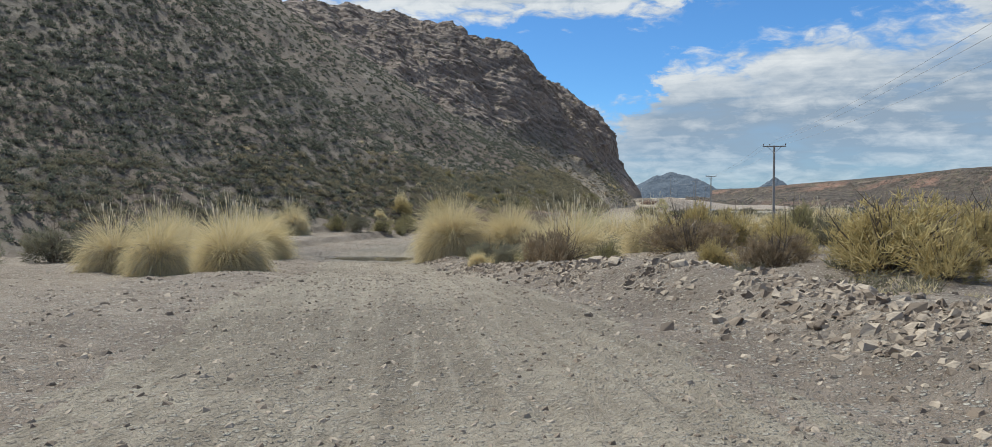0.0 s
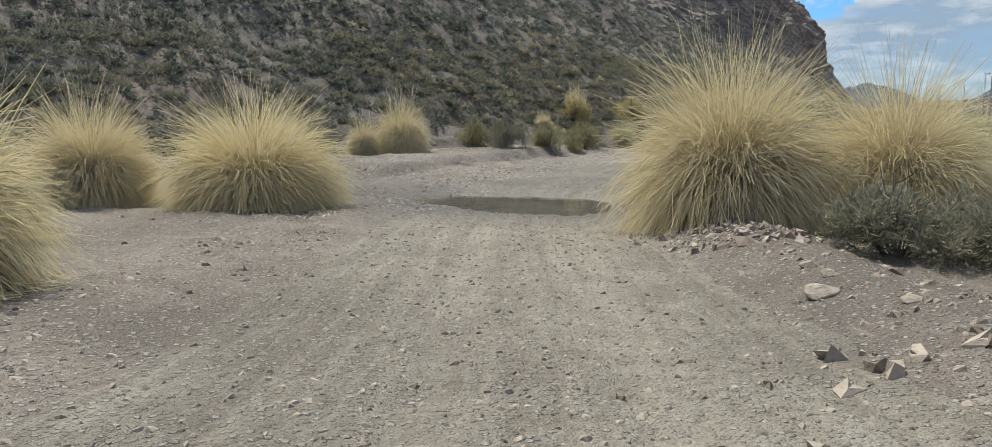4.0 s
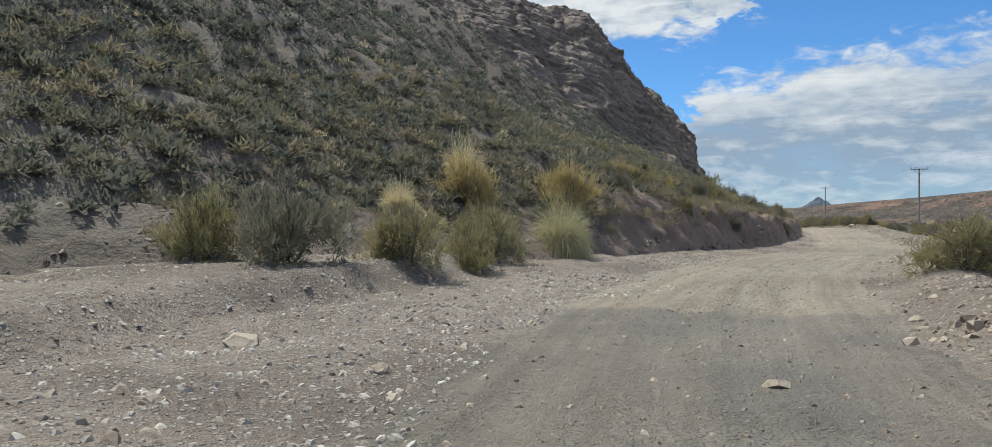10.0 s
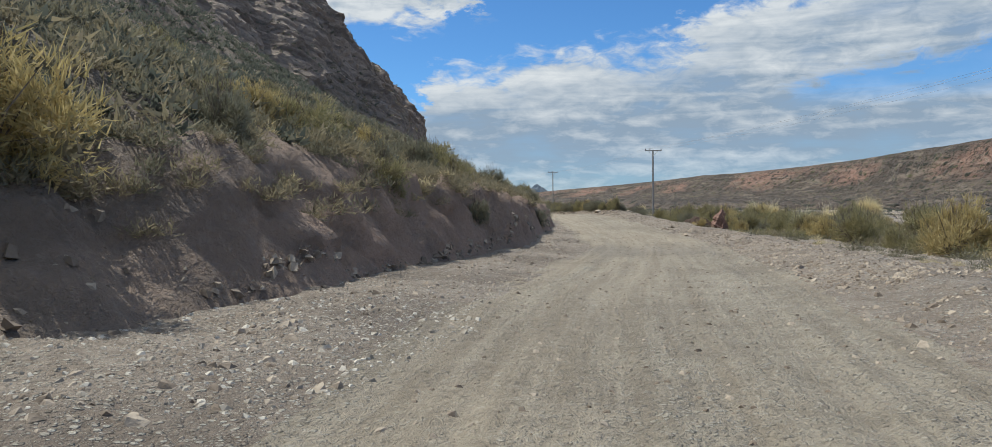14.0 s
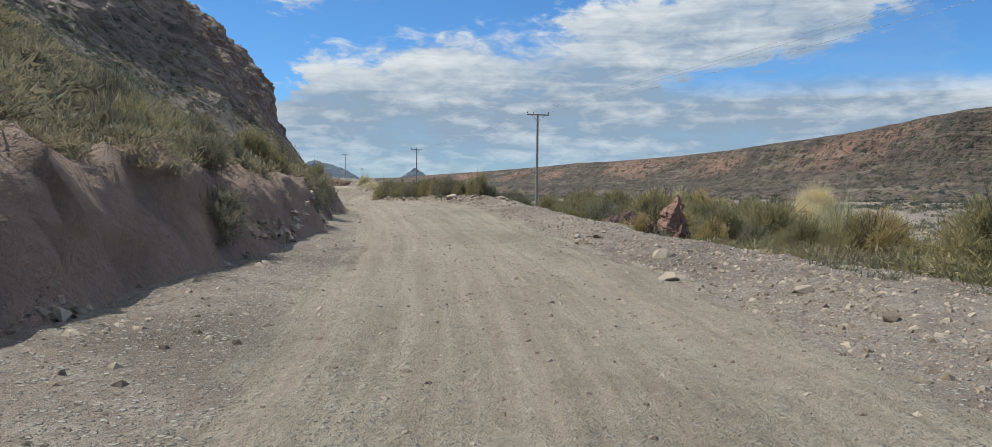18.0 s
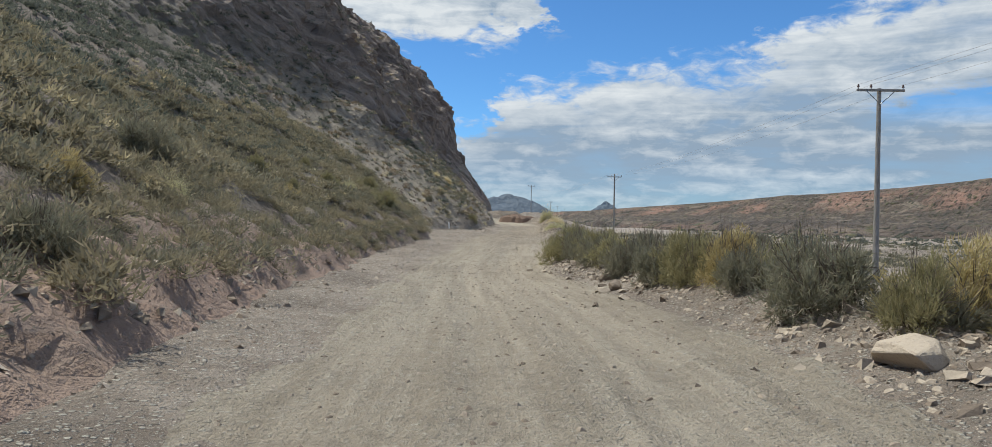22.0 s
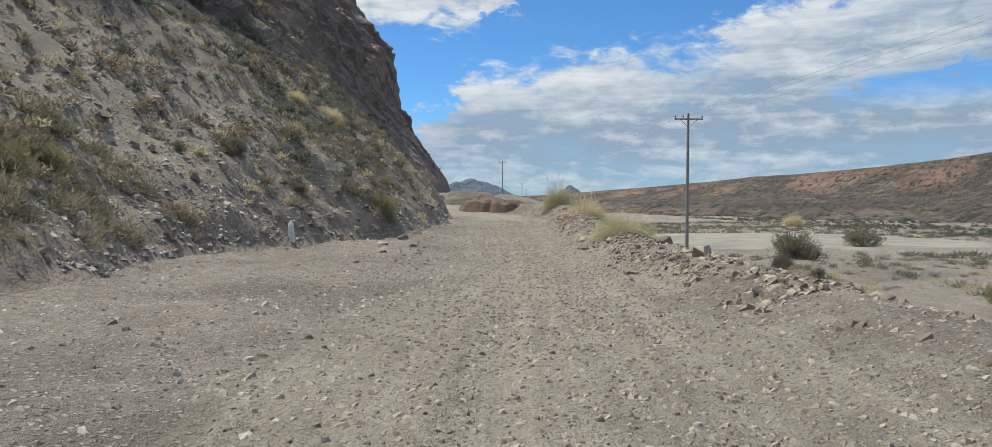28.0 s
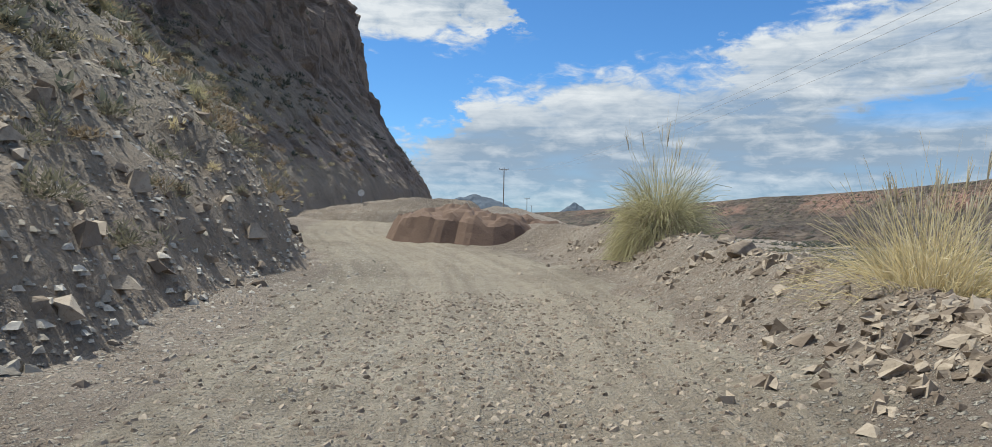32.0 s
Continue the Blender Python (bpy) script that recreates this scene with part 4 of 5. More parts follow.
LABELS = {"straw": "golden straw-coloured bunch grass on stony ground", "green": "green and yellow bunch grass beside the gravel road",
          "olive": "olive-green twiggy desert shrub on dry ground", "grey": "grey-green dusty desert shrub with bare stems",
          "gold": "yellow-flowered rounded desert shrub on stony earth", "dry": "dry brown leafless shrub behind the stones"}
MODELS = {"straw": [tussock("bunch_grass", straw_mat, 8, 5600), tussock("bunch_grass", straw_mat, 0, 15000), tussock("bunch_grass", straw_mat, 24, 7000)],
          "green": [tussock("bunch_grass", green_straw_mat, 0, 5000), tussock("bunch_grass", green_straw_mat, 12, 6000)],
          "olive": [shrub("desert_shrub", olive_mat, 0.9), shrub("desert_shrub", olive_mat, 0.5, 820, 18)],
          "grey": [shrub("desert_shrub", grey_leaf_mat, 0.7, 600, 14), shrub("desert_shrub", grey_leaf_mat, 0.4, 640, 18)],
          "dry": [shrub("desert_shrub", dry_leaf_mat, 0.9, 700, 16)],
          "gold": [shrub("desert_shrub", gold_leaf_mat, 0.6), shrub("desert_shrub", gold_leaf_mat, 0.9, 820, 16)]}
used = set()


def plant(kind, x, y, high, wide, which=None, group=""):
    """Stands a plant of that kind on the ground at x, y."""
    options = MODELS[kind]
    model = options[(which if which is not None else rng.randint(0, 99)) % len(options)]
    ring = np.arange(8) * math.pi / 4
    reach = wide * (0.38 if kind in ("straw", "green") else 0.22)
    z = float(height_at(x + reach * np.cos(ring), y + reach * np.sin(ring)).min()) - 0.04
    spread = wide * 1.02
    m = pose(x, y, z, rng.uniform(-4, 4), rng.uniform(-4, 4), rng.uniform(0, 360)) @ Matrix.Diagonal((spread, spread * rng.uniform(0.85, 1.1), high, 1))
    if model.name in used:
        ob = copy_thing(model, m @ Matrix.Diagonal((*(1 / s for s in model.scale), 1)))
    else:
        used.add(model.name)
        ob, model.matrix_basis = model, m
    return tagged(ob, LABELS[kind], "grass" if kind in ("straw", "green") else "shrub", group or ("bunch grasses" if kind in ("straw", "green") else "desert shrubs"))


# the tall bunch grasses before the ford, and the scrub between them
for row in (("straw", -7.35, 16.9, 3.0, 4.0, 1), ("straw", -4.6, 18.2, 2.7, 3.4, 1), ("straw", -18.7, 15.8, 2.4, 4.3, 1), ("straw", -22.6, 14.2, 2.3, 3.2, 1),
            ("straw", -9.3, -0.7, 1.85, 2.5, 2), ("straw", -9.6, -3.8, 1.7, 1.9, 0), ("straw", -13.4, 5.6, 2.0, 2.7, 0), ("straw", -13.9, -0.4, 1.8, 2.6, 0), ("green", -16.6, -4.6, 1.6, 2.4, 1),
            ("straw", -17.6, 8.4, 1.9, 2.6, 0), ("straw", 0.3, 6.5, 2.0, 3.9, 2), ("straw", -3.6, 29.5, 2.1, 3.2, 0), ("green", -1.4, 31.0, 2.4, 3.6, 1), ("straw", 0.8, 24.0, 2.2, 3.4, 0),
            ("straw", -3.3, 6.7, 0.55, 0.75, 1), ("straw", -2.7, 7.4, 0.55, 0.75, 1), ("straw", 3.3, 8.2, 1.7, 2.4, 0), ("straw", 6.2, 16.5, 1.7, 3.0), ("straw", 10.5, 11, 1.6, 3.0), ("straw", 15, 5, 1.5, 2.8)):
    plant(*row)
for row in (("grey", -4.6, 13.6, 1.1, 2.2), ("grey", -3.0, 13.0, 1.0, 1.8), ("olive", -0.4, 4.4, 0.9, 2.0), ("grey", -2.0, 5.2, 0.6, 0.7), ("dry", 0.5, 1.9, 1.45, 2.3), ("grey", -2.6, 11.5, 1.0, 1.8), ("grey", -0.8, 10.2, 1.1, 2.0),
            ("grey", 1.0, 13.0, 1.2, 2.2), ("gold", 4.6, 5.0, 1.7, 2.4), ("dry", 4.7, 2.7, 1.1, 2.6), ("gold", 6.1, 3.9, 1.3, 2.0), ("gold", 7.1, -0.6, 1.2, 1.9), ("gold", 8.5, -4.8, 1.6, 3.2), ("dry", 6.6, -2.4, 0.9, 1.7),
            ("gold", 10.8, -3.4, 1.4, 2.2), ("gold", 11.5, 1.0, 1.3, 2.8), ("straw", 8.4, 5.0, 1.3, 2.4), ("gold", 9.2, 8.0, 1.4, 2.8), ("olive", 13, -4.0, 1.3, 2.4), ("gold", 4.0, 14.0, 1.6, 3.0),
            ("gold", 2.6, 19.5, 1.8, 3.2), ("gold", 7.5, 22, 1.8, 3.4), ("grey", 3.6, 27, 1.6, 3.0), ("gold", 13.5, 18, 1.7, 3.6), ("straw", 9, 29, 1.8, 3.4), ("straw", -2.9, 36.7, 2.2, 3.4, 0),
            ("grey", -22.2, 5.7, 1.6, 2.8), ("grey", -12.6, -7.0, 1.2, 2.0), ("grey", -21, -1, 1.5, 2.6)):
    plant(*row)
# the pair of bunch grasses on the far bank of the ford
for row in (("straw", -25.7, 33.2, 2.45, 3.0, 0), ("straw", -26.9, 31.7, 1.6, 1.7, 0), ("grey", -28.3, 29.7, 1.3, 2.0), ("grey", -26.3, 24.6, 1.6, 1.7), ("grey", -27.6, 27.0, 1.2, 1.9)):
    plant(*row)
# shrubs hanging over the cut bank
for k in range(30):
    y = rng.uniform(62, 112) if k < 18 else rng.uniform(86, 108)
    size = rng.uniform(0.6, 1.15)
    plant(("grey", "olive", "grey")[k % 3], float(foot(y)) - rng.uniform(0.5, 2.4), y, size, size * rng.uniform(1.2, 1.6), group="shrubs on the bank")
# thick scrub beyond the verge of the straight
for row in (("grey", 2.8, 139.6, 1.1, 2.0), ("olive", 4.2, 141.2, 1.4, 2.6), ("grey", 5.6, 143.6, 1.5, 2.8), ("grey", 4.6, 146, 1.4, 2.4), ("olive", 6.5, 149, 1.6, 3.0), ("grey", 8, 154, 1.5, 3.2), ("olive", 5.5, 153, 1.2, 2.2), ("gold", 10, 150, 1.5, 3.0), ("grey", 3.8, 142, 1.0, 1.8), ("olive", 11.5, 157, 1.6, 3.2),
            ("olive", 12.6, 118.9, 1.9, 3.8), ("grey", 11.8, 112.3, 1.8, 3.2), ("gold", 16, 113.5, 2.0, 4.0), ("olive", 8.2, 121, 1.5, 2.8), ("grey", 9.6, 108, 1.5, 2.8), ("olive", 13.5, 105.5, 1.8, 3.2)):
    plant(*row)
# along the foot of the hill after the ford
for row in (("olive", -24.9, 39.5, 1.45, 2.05), ("grey", -22.9, 39.4, 1.55, 2.3), ("olive", -21.5, 42.2, 1.4, 1.9), ("olive", -21, 46.8, 1.5, 2.5),
            ("green", -19.8, 51.0, 1.9, 2.2, 0), ("gold", -22.6, 50.3, 2.0, 2.2), ("straw", -23.4, 51.6, 1.6, 1.6, 2), ("olive", -20.9, 44.6, 1.2, 1.8),
            ("olive", -21.7, 48.8, 1.4, 2.0), ("gold", -20.3, 54.2, 1.8, 2.6), ("olive", -9.4, 45.6, 1.3, 2.4), ("olive", -8.3, 47.2, 1.0, 1.8), ("straw", -23.6, 46.5, 1.0, 1.2)):
    plant(*row)
# in the wash past the cut bank
for row in (("gold", 0.6, 66.4, 1.8, 2.3), ("olive", 2.8, 75.2, 1.5, 2.5), ("olive", 5.6, 75.1, 1.8, 2.8), ("grey", 6.5, 82, 1.6, 2.6), ("olive", 8.4, 85.5, 2.0, 3.4),
            ("olive", 7.0, 89.5, 1.4, 2.2), ("green", 9.0, 92.4, 1.8, 2.2), ("olive", 6.9, 96.4, 1.45, 2.2), ("gold", 3.1, 95.3, 0.85, 1.2), ("gold", 5.9, 94.8, 1.1, 1.2),
            ("olive", 7, 112, 1.5, 2.4), ("olive", 9, 118, 1.7, 2.8), ("olive", 12, 124, 1.8, 3.0), ("straw", 34, 127, 2.2, 3.2), ("straw", 19, 108, 1.6, 2.4), ("olive", 11, 99, 1.7, 3.0)):
    plant(*row)
for row in (("olive", 14.7, 113, 1.8, 3.4), ("olive", 4.0, 104, 1.2, 2.0), ("grey", 2.2, 108.5, 0.9, 1.6), ("olive", -2.3, 133, 1.6, 2.5, 0), ("olive", -1.5, 123.9, 0.95, 1.9),
            ("grey", -1.7, 121.5, 0.9, 1.4), ("grey", -1.5, 118.4, 0.95, 1.3), ("olive", -1.1, 117.0, 0.85, 1.2), ("olive", -0.4, 115.2, 0.7, 1.5), ("grey", 0.0, 110.8, 0.6, 1.4),
            ("grey", -2.0, 130, 1.15, 1.6), ("olive", -1.6, 128.2, 1.1, 1.6), ("grey", -1.8, 126, 1.0, 1.5), ("olive", -0.6, 135.6, 1.3, 2.2), ("olive", 9.3, 165, 1.5, 3.0), ("olive", 8.9, 150, 1.6, 3.2)):
    plant(*row)
# a hedge of wispy scrub close against the road edge
for k in range(44):
    y = 108.6 + 32.5 * (k + rng.uniform(0, 0.9)) / 44
    edge = float(np.interp(y, [108, 112, 116, 124, 130, 137, 142], [-0.3, -1.1, -1.5, -1.5, -1.7, -2.1, -1.2]))
    size = rng.uniform(0.75, 1.15) if k % 3 else rng.uniform(0.95, 1.35)
    plant(("olive", "grey", "olive", "gold", "grey", "olive", "grey")[k % 7], edge + 0.35 + rng.uniform(0, 0.5) + (0.9 if k % 2 else 0.0), y, size, size * rng.uniform(1.15, 1.5), group="scrub along the road edge")
for row in (("olive", 6.2, 100.5, 1.9, 2.6), ("gold", 7.8, 103.0, 2.0, 2.8), ("grey", 4.6, 102.0, 1.5, 2.2), ("olive", 9.6, 105.4, 1.8, 2.8)):
    plant(*row)
# the straight and the last bend
for row in (("grey", 10.7, 143.7, 1.5, 3.0), ("olive", 5, 140, 1.2, 2.0), ("straw", 42, 176, 2.0, 3.6), ("straw", 35, 154, 1.9, 3.2), ("green", 0.6, 185.4, 1.1, 2.6, 0),
            ("olive", -0.2, 160, 0.55, 1.6), ("olive", -0.4, 149, 0.4, 0.8), ("grey", 24.6, 190, 1.8, 3.4), ("green", 0.9, 209.4, 1.9, 2.4, 1), ("straw", 1.6, 201.3, 1.6, 2.7, 2),
            ("green", 1.8, 194.2, 1.1, 1.7, 0), ("grey", 1.6, 197.2, 0.6, 1.6), ("grey", 1.9, 187.6, 0.5, 1.6), ("grey", 13, 199, 1.6, 2.7), ("grey", 25, 214, 1.4, 3.0), ("straw", 52, 288, 2.2, 3.6)):
    plant(*row)
for row in (("olive", -8.9, 189.6, 1.2, 1.4), ("straw", -13.9, 194.9, 0.7, 1.2, 1), ("straw", -12.9, 198.8, 0.8, 1.5, 1), ("grey", 3.4, 207.6, 0.7, 1.0), ("olive", 15, 178, 1.0, 2.2),
            ("olive", 11, 172, 1.0, 2.4), ("grey", 18, 183, 1.1, 2.2), ("olive", 6, 156, 0.8, 1.6), ("grey", 14, 160, 1.2, 2.4)):
    plant(*row)
# more of them in the bands beside the road
for count, y_lo, y_hi, o_lo, o_hi, kinds, small, tall in ((10, 104, 141, 5.5, 9.0, ("olive", "grey", "olive", "grey", "gold"), 0.6, 1.3), (30, 62, 104, 8.5, 18, ("olive", "grey", "olive", "gold"), 0.8, 1.7),
                                                          (16, -18, 12, 6, 15, ("olive", "straw", "gold", "grey"), 0.7, 1.3), (5, -16, 2, -19, -12, ("grey", "green", "grey"), 0.8, 1.4),
                                                          (16, 142, 200, 7.5, 17, ("olive", "grey"), 0.4, 0.9), (8, 14, 40, 6.5, 12, ("straw", "olive"), 0.7, 1.6)):
    for k in range(count):
        y = rng.uniform(y_lo, y_hi)
        size = rng.uniform(small, tall)
        plant(kinds[k % len(kinds)], float(xr(y)) + rng.uniform(o_lo, o_hi) / float(bend(y)), y, size, size * rng.uniform(1.2, 1.6))
# shrubs on top of the cut bank and up the foot of the hill
for k in range(62):
    y = rng.uniform(57, 178) if k < 46 else rng.uniform(178, 232)
    away = rng.uniform(1.6, 5.5) if k % 2 else rng.uniform(2.5, 11)
    kind = ("olive", "grey", "olive", "grey", "gold", "olive", "green")[rng.randint(0, 7)]
    size = rng.uniform(0.6, 1.35) * (0.7 if y > 165 else 1.0)
    plant(kind, float(foot(y)) - away, y, size, size * rng.uniform(1.2, 1.7), group="shrubs on the bank")


def scatter(name, label, category, material, places, sizes, models, tall=1.0):
    """Very many small plants or stones in one mesh."""
    vs, fs, al, count = [], [], [], 0
    which = rng.randint(0, len(models), len(places))
    turn = rng.rand(len(places)) * 2 * math.pi
    for k, (v, f, a) in enumerate(models):
        mine = np.where(which == k)[0]
        c, s = np.cos(turn[mine])[:, None], np.sin(turn[mine])[:, None]
        size = sizes[mine][:, None]
        x = (v[None, :, 0] * c - v[None, :, 1] * s) * size + places[mine, 0:1]
        y = (v[None, :, 0] * s + v[None, :, 1] * c) * size + places[mine, 1:2]
        z = v[None, :, 2] * size * tall + places[mine, 2:3]
        vs.append(np.stack([x, y, z], -1).reshape(-1, 3))
        fs.append((f[None] + (np.arange(len(mine)) * len(v))[:, None, None] + count).reshape(-1, f.shape[1]))
        al.append(np.tile(a, len(mine)))
        count += len(mine) * len(v)
    ob = part(name, (np.concatenate(vs), np.concatenate(fs)), material)
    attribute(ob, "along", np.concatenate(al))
    return tagged(ob, label, category, kind="stuff")


def clump(n, length, width, lumps=5):
    """A small shrub of n pointed leaf sprays over a few low lumps."""
    heart = rng.normal(0, 0.20, (lumps, 3)) * np.array([1, 1, 0])
    out = unit(rng.normal(size=(n, 3)) + np.array([0, 0, 0.6]))
    out[:, 2] = np.abs(out[:, 2])
    base = heart[rng.randint(0, lumps, n)] + out * np.array([0.26, 0.26, 0.40]) * (0.25 + 0.75 * rng.rand(n, 1))
    lean = unit(out + rng.normal(0, 0.5, (n, 3)) + np.array([0, 0, 0.35]))
    side = unit(np.cross(lean, rng.normal(size=(n, 3)))) * (width * (0.7 + 0.6 * rng.rand(n)))[:, None] * 0.5
    v = np.stack([base - side, base + side, base + lean * (length * (0.6 + 0.8 * rng.rand(n)))[:, None]], 1).reshape(-1, 3)
    # the colour value follows height, so lower sprays come out darker
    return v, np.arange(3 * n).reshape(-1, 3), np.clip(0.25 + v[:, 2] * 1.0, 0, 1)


fine_clumps = [clump(215, 0.14, 0.032, 8) for _ in range(5)]
near_clumps = [clump(92, 0.20, 0.068) for _ in range(6)]
mid_clumps = [clump(50, 0.23, 0.08) for _ in range(5)]
far_clumps = [clump(26, 0.25, 0.17, 2) for _ in range(6)]


def slope_places(n, lo, hi, s_lo, s_hi, power, keep_cliff, least=0.35):
    y = rng.uniform(lo, hi, n)
    s = s_lo + (s_hi - s_lo) * rng.rand(n) ** power
    x = foot(y) - s
    h, c, _ = hill_height(x, y)
    thick = fbm(x * 0.06, y * 0.06, 3) + 0.5
    good = (rng.rand(n) < np.clip(1.1 - c * keep_cliff, 0.04, 1)) & (rng.rand(n) < np.clip(thick * 1.9, least, 1))
    x, y = x[good], y[good]
    p = top_of_hill(y, s[good])
    p[:, 2] -= 0.05
    return p


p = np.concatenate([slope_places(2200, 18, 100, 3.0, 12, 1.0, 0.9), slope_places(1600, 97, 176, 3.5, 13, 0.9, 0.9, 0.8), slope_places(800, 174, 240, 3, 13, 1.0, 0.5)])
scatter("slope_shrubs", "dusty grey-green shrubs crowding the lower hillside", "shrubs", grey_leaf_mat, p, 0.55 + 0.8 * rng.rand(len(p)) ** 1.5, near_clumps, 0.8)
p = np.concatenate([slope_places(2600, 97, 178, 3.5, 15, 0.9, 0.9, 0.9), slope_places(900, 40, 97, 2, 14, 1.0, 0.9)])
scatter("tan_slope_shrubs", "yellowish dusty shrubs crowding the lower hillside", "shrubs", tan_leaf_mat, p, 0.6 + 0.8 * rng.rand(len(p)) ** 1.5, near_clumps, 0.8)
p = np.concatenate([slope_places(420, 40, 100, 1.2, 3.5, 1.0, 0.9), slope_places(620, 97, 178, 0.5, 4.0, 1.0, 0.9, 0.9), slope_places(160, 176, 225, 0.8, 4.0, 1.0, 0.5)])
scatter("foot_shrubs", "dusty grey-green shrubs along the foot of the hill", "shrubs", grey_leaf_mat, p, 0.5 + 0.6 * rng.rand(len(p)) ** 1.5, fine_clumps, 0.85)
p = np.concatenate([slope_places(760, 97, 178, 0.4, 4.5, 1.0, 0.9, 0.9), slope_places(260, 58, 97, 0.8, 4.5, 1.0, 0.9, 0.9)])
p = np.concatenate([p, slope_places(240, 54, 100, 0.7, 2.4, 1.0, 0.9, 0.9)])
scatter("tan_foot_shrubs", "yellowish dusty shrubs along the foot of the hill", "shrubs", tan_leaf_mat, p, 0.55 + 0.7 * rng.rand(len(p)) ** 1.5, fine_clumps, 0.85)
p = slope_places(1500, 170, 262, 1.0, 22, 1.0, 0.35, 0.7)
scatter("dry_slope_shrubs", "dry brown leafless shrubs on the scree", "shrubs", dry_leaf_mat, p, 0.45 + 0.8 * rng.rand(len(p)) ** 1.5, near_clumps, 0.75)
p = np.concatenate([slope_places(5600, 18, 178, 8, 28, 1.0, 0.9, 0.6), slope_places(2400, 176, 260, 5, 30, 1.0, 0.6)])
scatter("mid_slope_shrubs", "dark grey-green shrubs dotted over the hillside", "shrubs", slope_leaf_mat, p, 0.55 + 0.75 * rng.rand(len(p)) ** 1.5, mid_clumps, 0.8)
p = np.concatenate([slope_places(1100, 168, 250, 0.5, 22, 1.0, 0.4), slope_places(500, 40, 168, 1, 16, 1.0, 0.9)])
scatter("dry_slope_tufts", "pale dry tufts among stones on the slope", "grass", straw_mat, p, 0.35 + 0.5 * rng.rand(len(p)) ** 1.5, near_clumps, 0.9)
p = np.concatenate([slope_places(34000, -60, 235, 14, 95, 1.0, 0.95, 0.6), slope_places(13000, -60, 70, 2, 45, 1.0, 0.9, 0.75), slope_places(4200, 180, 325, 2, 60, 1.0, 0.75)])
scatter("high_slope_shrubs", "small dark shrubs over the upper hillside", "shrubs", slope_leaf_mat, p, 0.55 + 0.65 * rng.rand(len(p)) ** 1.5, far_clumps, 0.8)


def plain_places(n, lo, hi, o_lo, o_hi, power, thin):
    """Places on the flood plain right of the road, in patches, and none on the river mud."""
    y = rng.uniform(lo, hi, n)
    x = xr(y) + o_lo + (o_hi - o_lo) * rng.rand(n) ** power
    good = (fbm(x * 0.05, y * 0.05, 3) > thin) & ~((x > 6) & (x < 42) & (y > 203) & (y < 246))
    return np.stack([x, y, ground_height(x, y) - 0.05], -1)[good]


# low scrub over the flood plain: finer nearer to the road
p = plain_places(2500, -20, 215, 6.2, 30, 1.2, -0.2)
scatter("verge_scrub", "low olive and brown scrub beside the road", "scrub", grey_leaf_mat, p, 0.4 + 0.7 * rng.rand(len(p)) ** 2, fine_clumps, 0.8)
p = plain_places(8500, -25, 330, 24, 80, 1.1, -0.22)
scatter("plain_scrub", "low olive and brown scrub across the flood plain", "scrub", grey_leaf_mat, p, 0.5 + 0.9 * rng.rand(len(p)) ** 2, mid_clumps, 0.75)
p = plain_places(11000, -25, 560, 60, 300, 1.2, -0.22)
scatter("far_scrub", "dark low scrub far across the flood plain", "scrub", slope_leaf_mat, p, 0.9 + 1.3 * rng.rand(len(p)) ** 2, far_clumps, 0.7)
p = plain_places(900, -20, 215, 6.2, 30, 1.2, -0.3)
scatter("verge_grass", "tufts of dry yellow grass beside the road", "grass", straw_mat, p, 0.3 + 0.55 * rng.rand(len(p)) ** 2, fine_clumps, 0.9)
p = plain_places(2400, -20, 420, 24, 150, 1.3, -0.3)
scatter("plain_grass", "tufts of dry yellow grass across the flood plain", "grass", straw_mat, p, 0.4 + 0.6 * rng.rand(len(p)) ** 2, mid_clumps, 0.9)

y = rng.uniform(62, 108, 620)
p = np.stack([xr(y) + (8.6 + 11 * rng.rand(620)) / bend(y), y, 0 * y], -1)
p[:, 2] = ground_height(p[:, 0], p[:, 1]) - 0.05
scatter("wash_scrub", "olive wispy scrub thick along the wash", "scrub", tan_leaf_mat, p[:260], 0.8 + 0.8 * rng.rand(260), fine_clumps, 0.95)
scatter("grey_wash_scrub", "grey-green wispy scrub thick along the wash", "scrub", olive_mat, p[260:], 0.7 + 0.9 * rng.rand(360), fine_clumps, 0.95)

# ---- stones ----


def stone(rough, flat, detail=1):
    bm = bmesh.new()
    bmesh.ops.create_icosphere(bm, subdivisions=detail, radius=0.5)
    seed = Vector(rng.rand(3) * 90)
    cuts = unit(rng.normal(size=(9, 3)))
    deep = rng.uniform(0.26, 0.42, 9)
    for v in bm.verts:
        d = v.co.normalized()
        r = 0.5 + rough * noise.noise(d * 1.3 + seed) + rough * 0.5 * noise.noise(d * 3.1 + seed)
        for c, near in zip(cuts, deep):
            r = min(r, near / max(float(d.dot(Vector(c))), 0.05))
        v.co = d * r
        v.co.z *= flat
    return bm


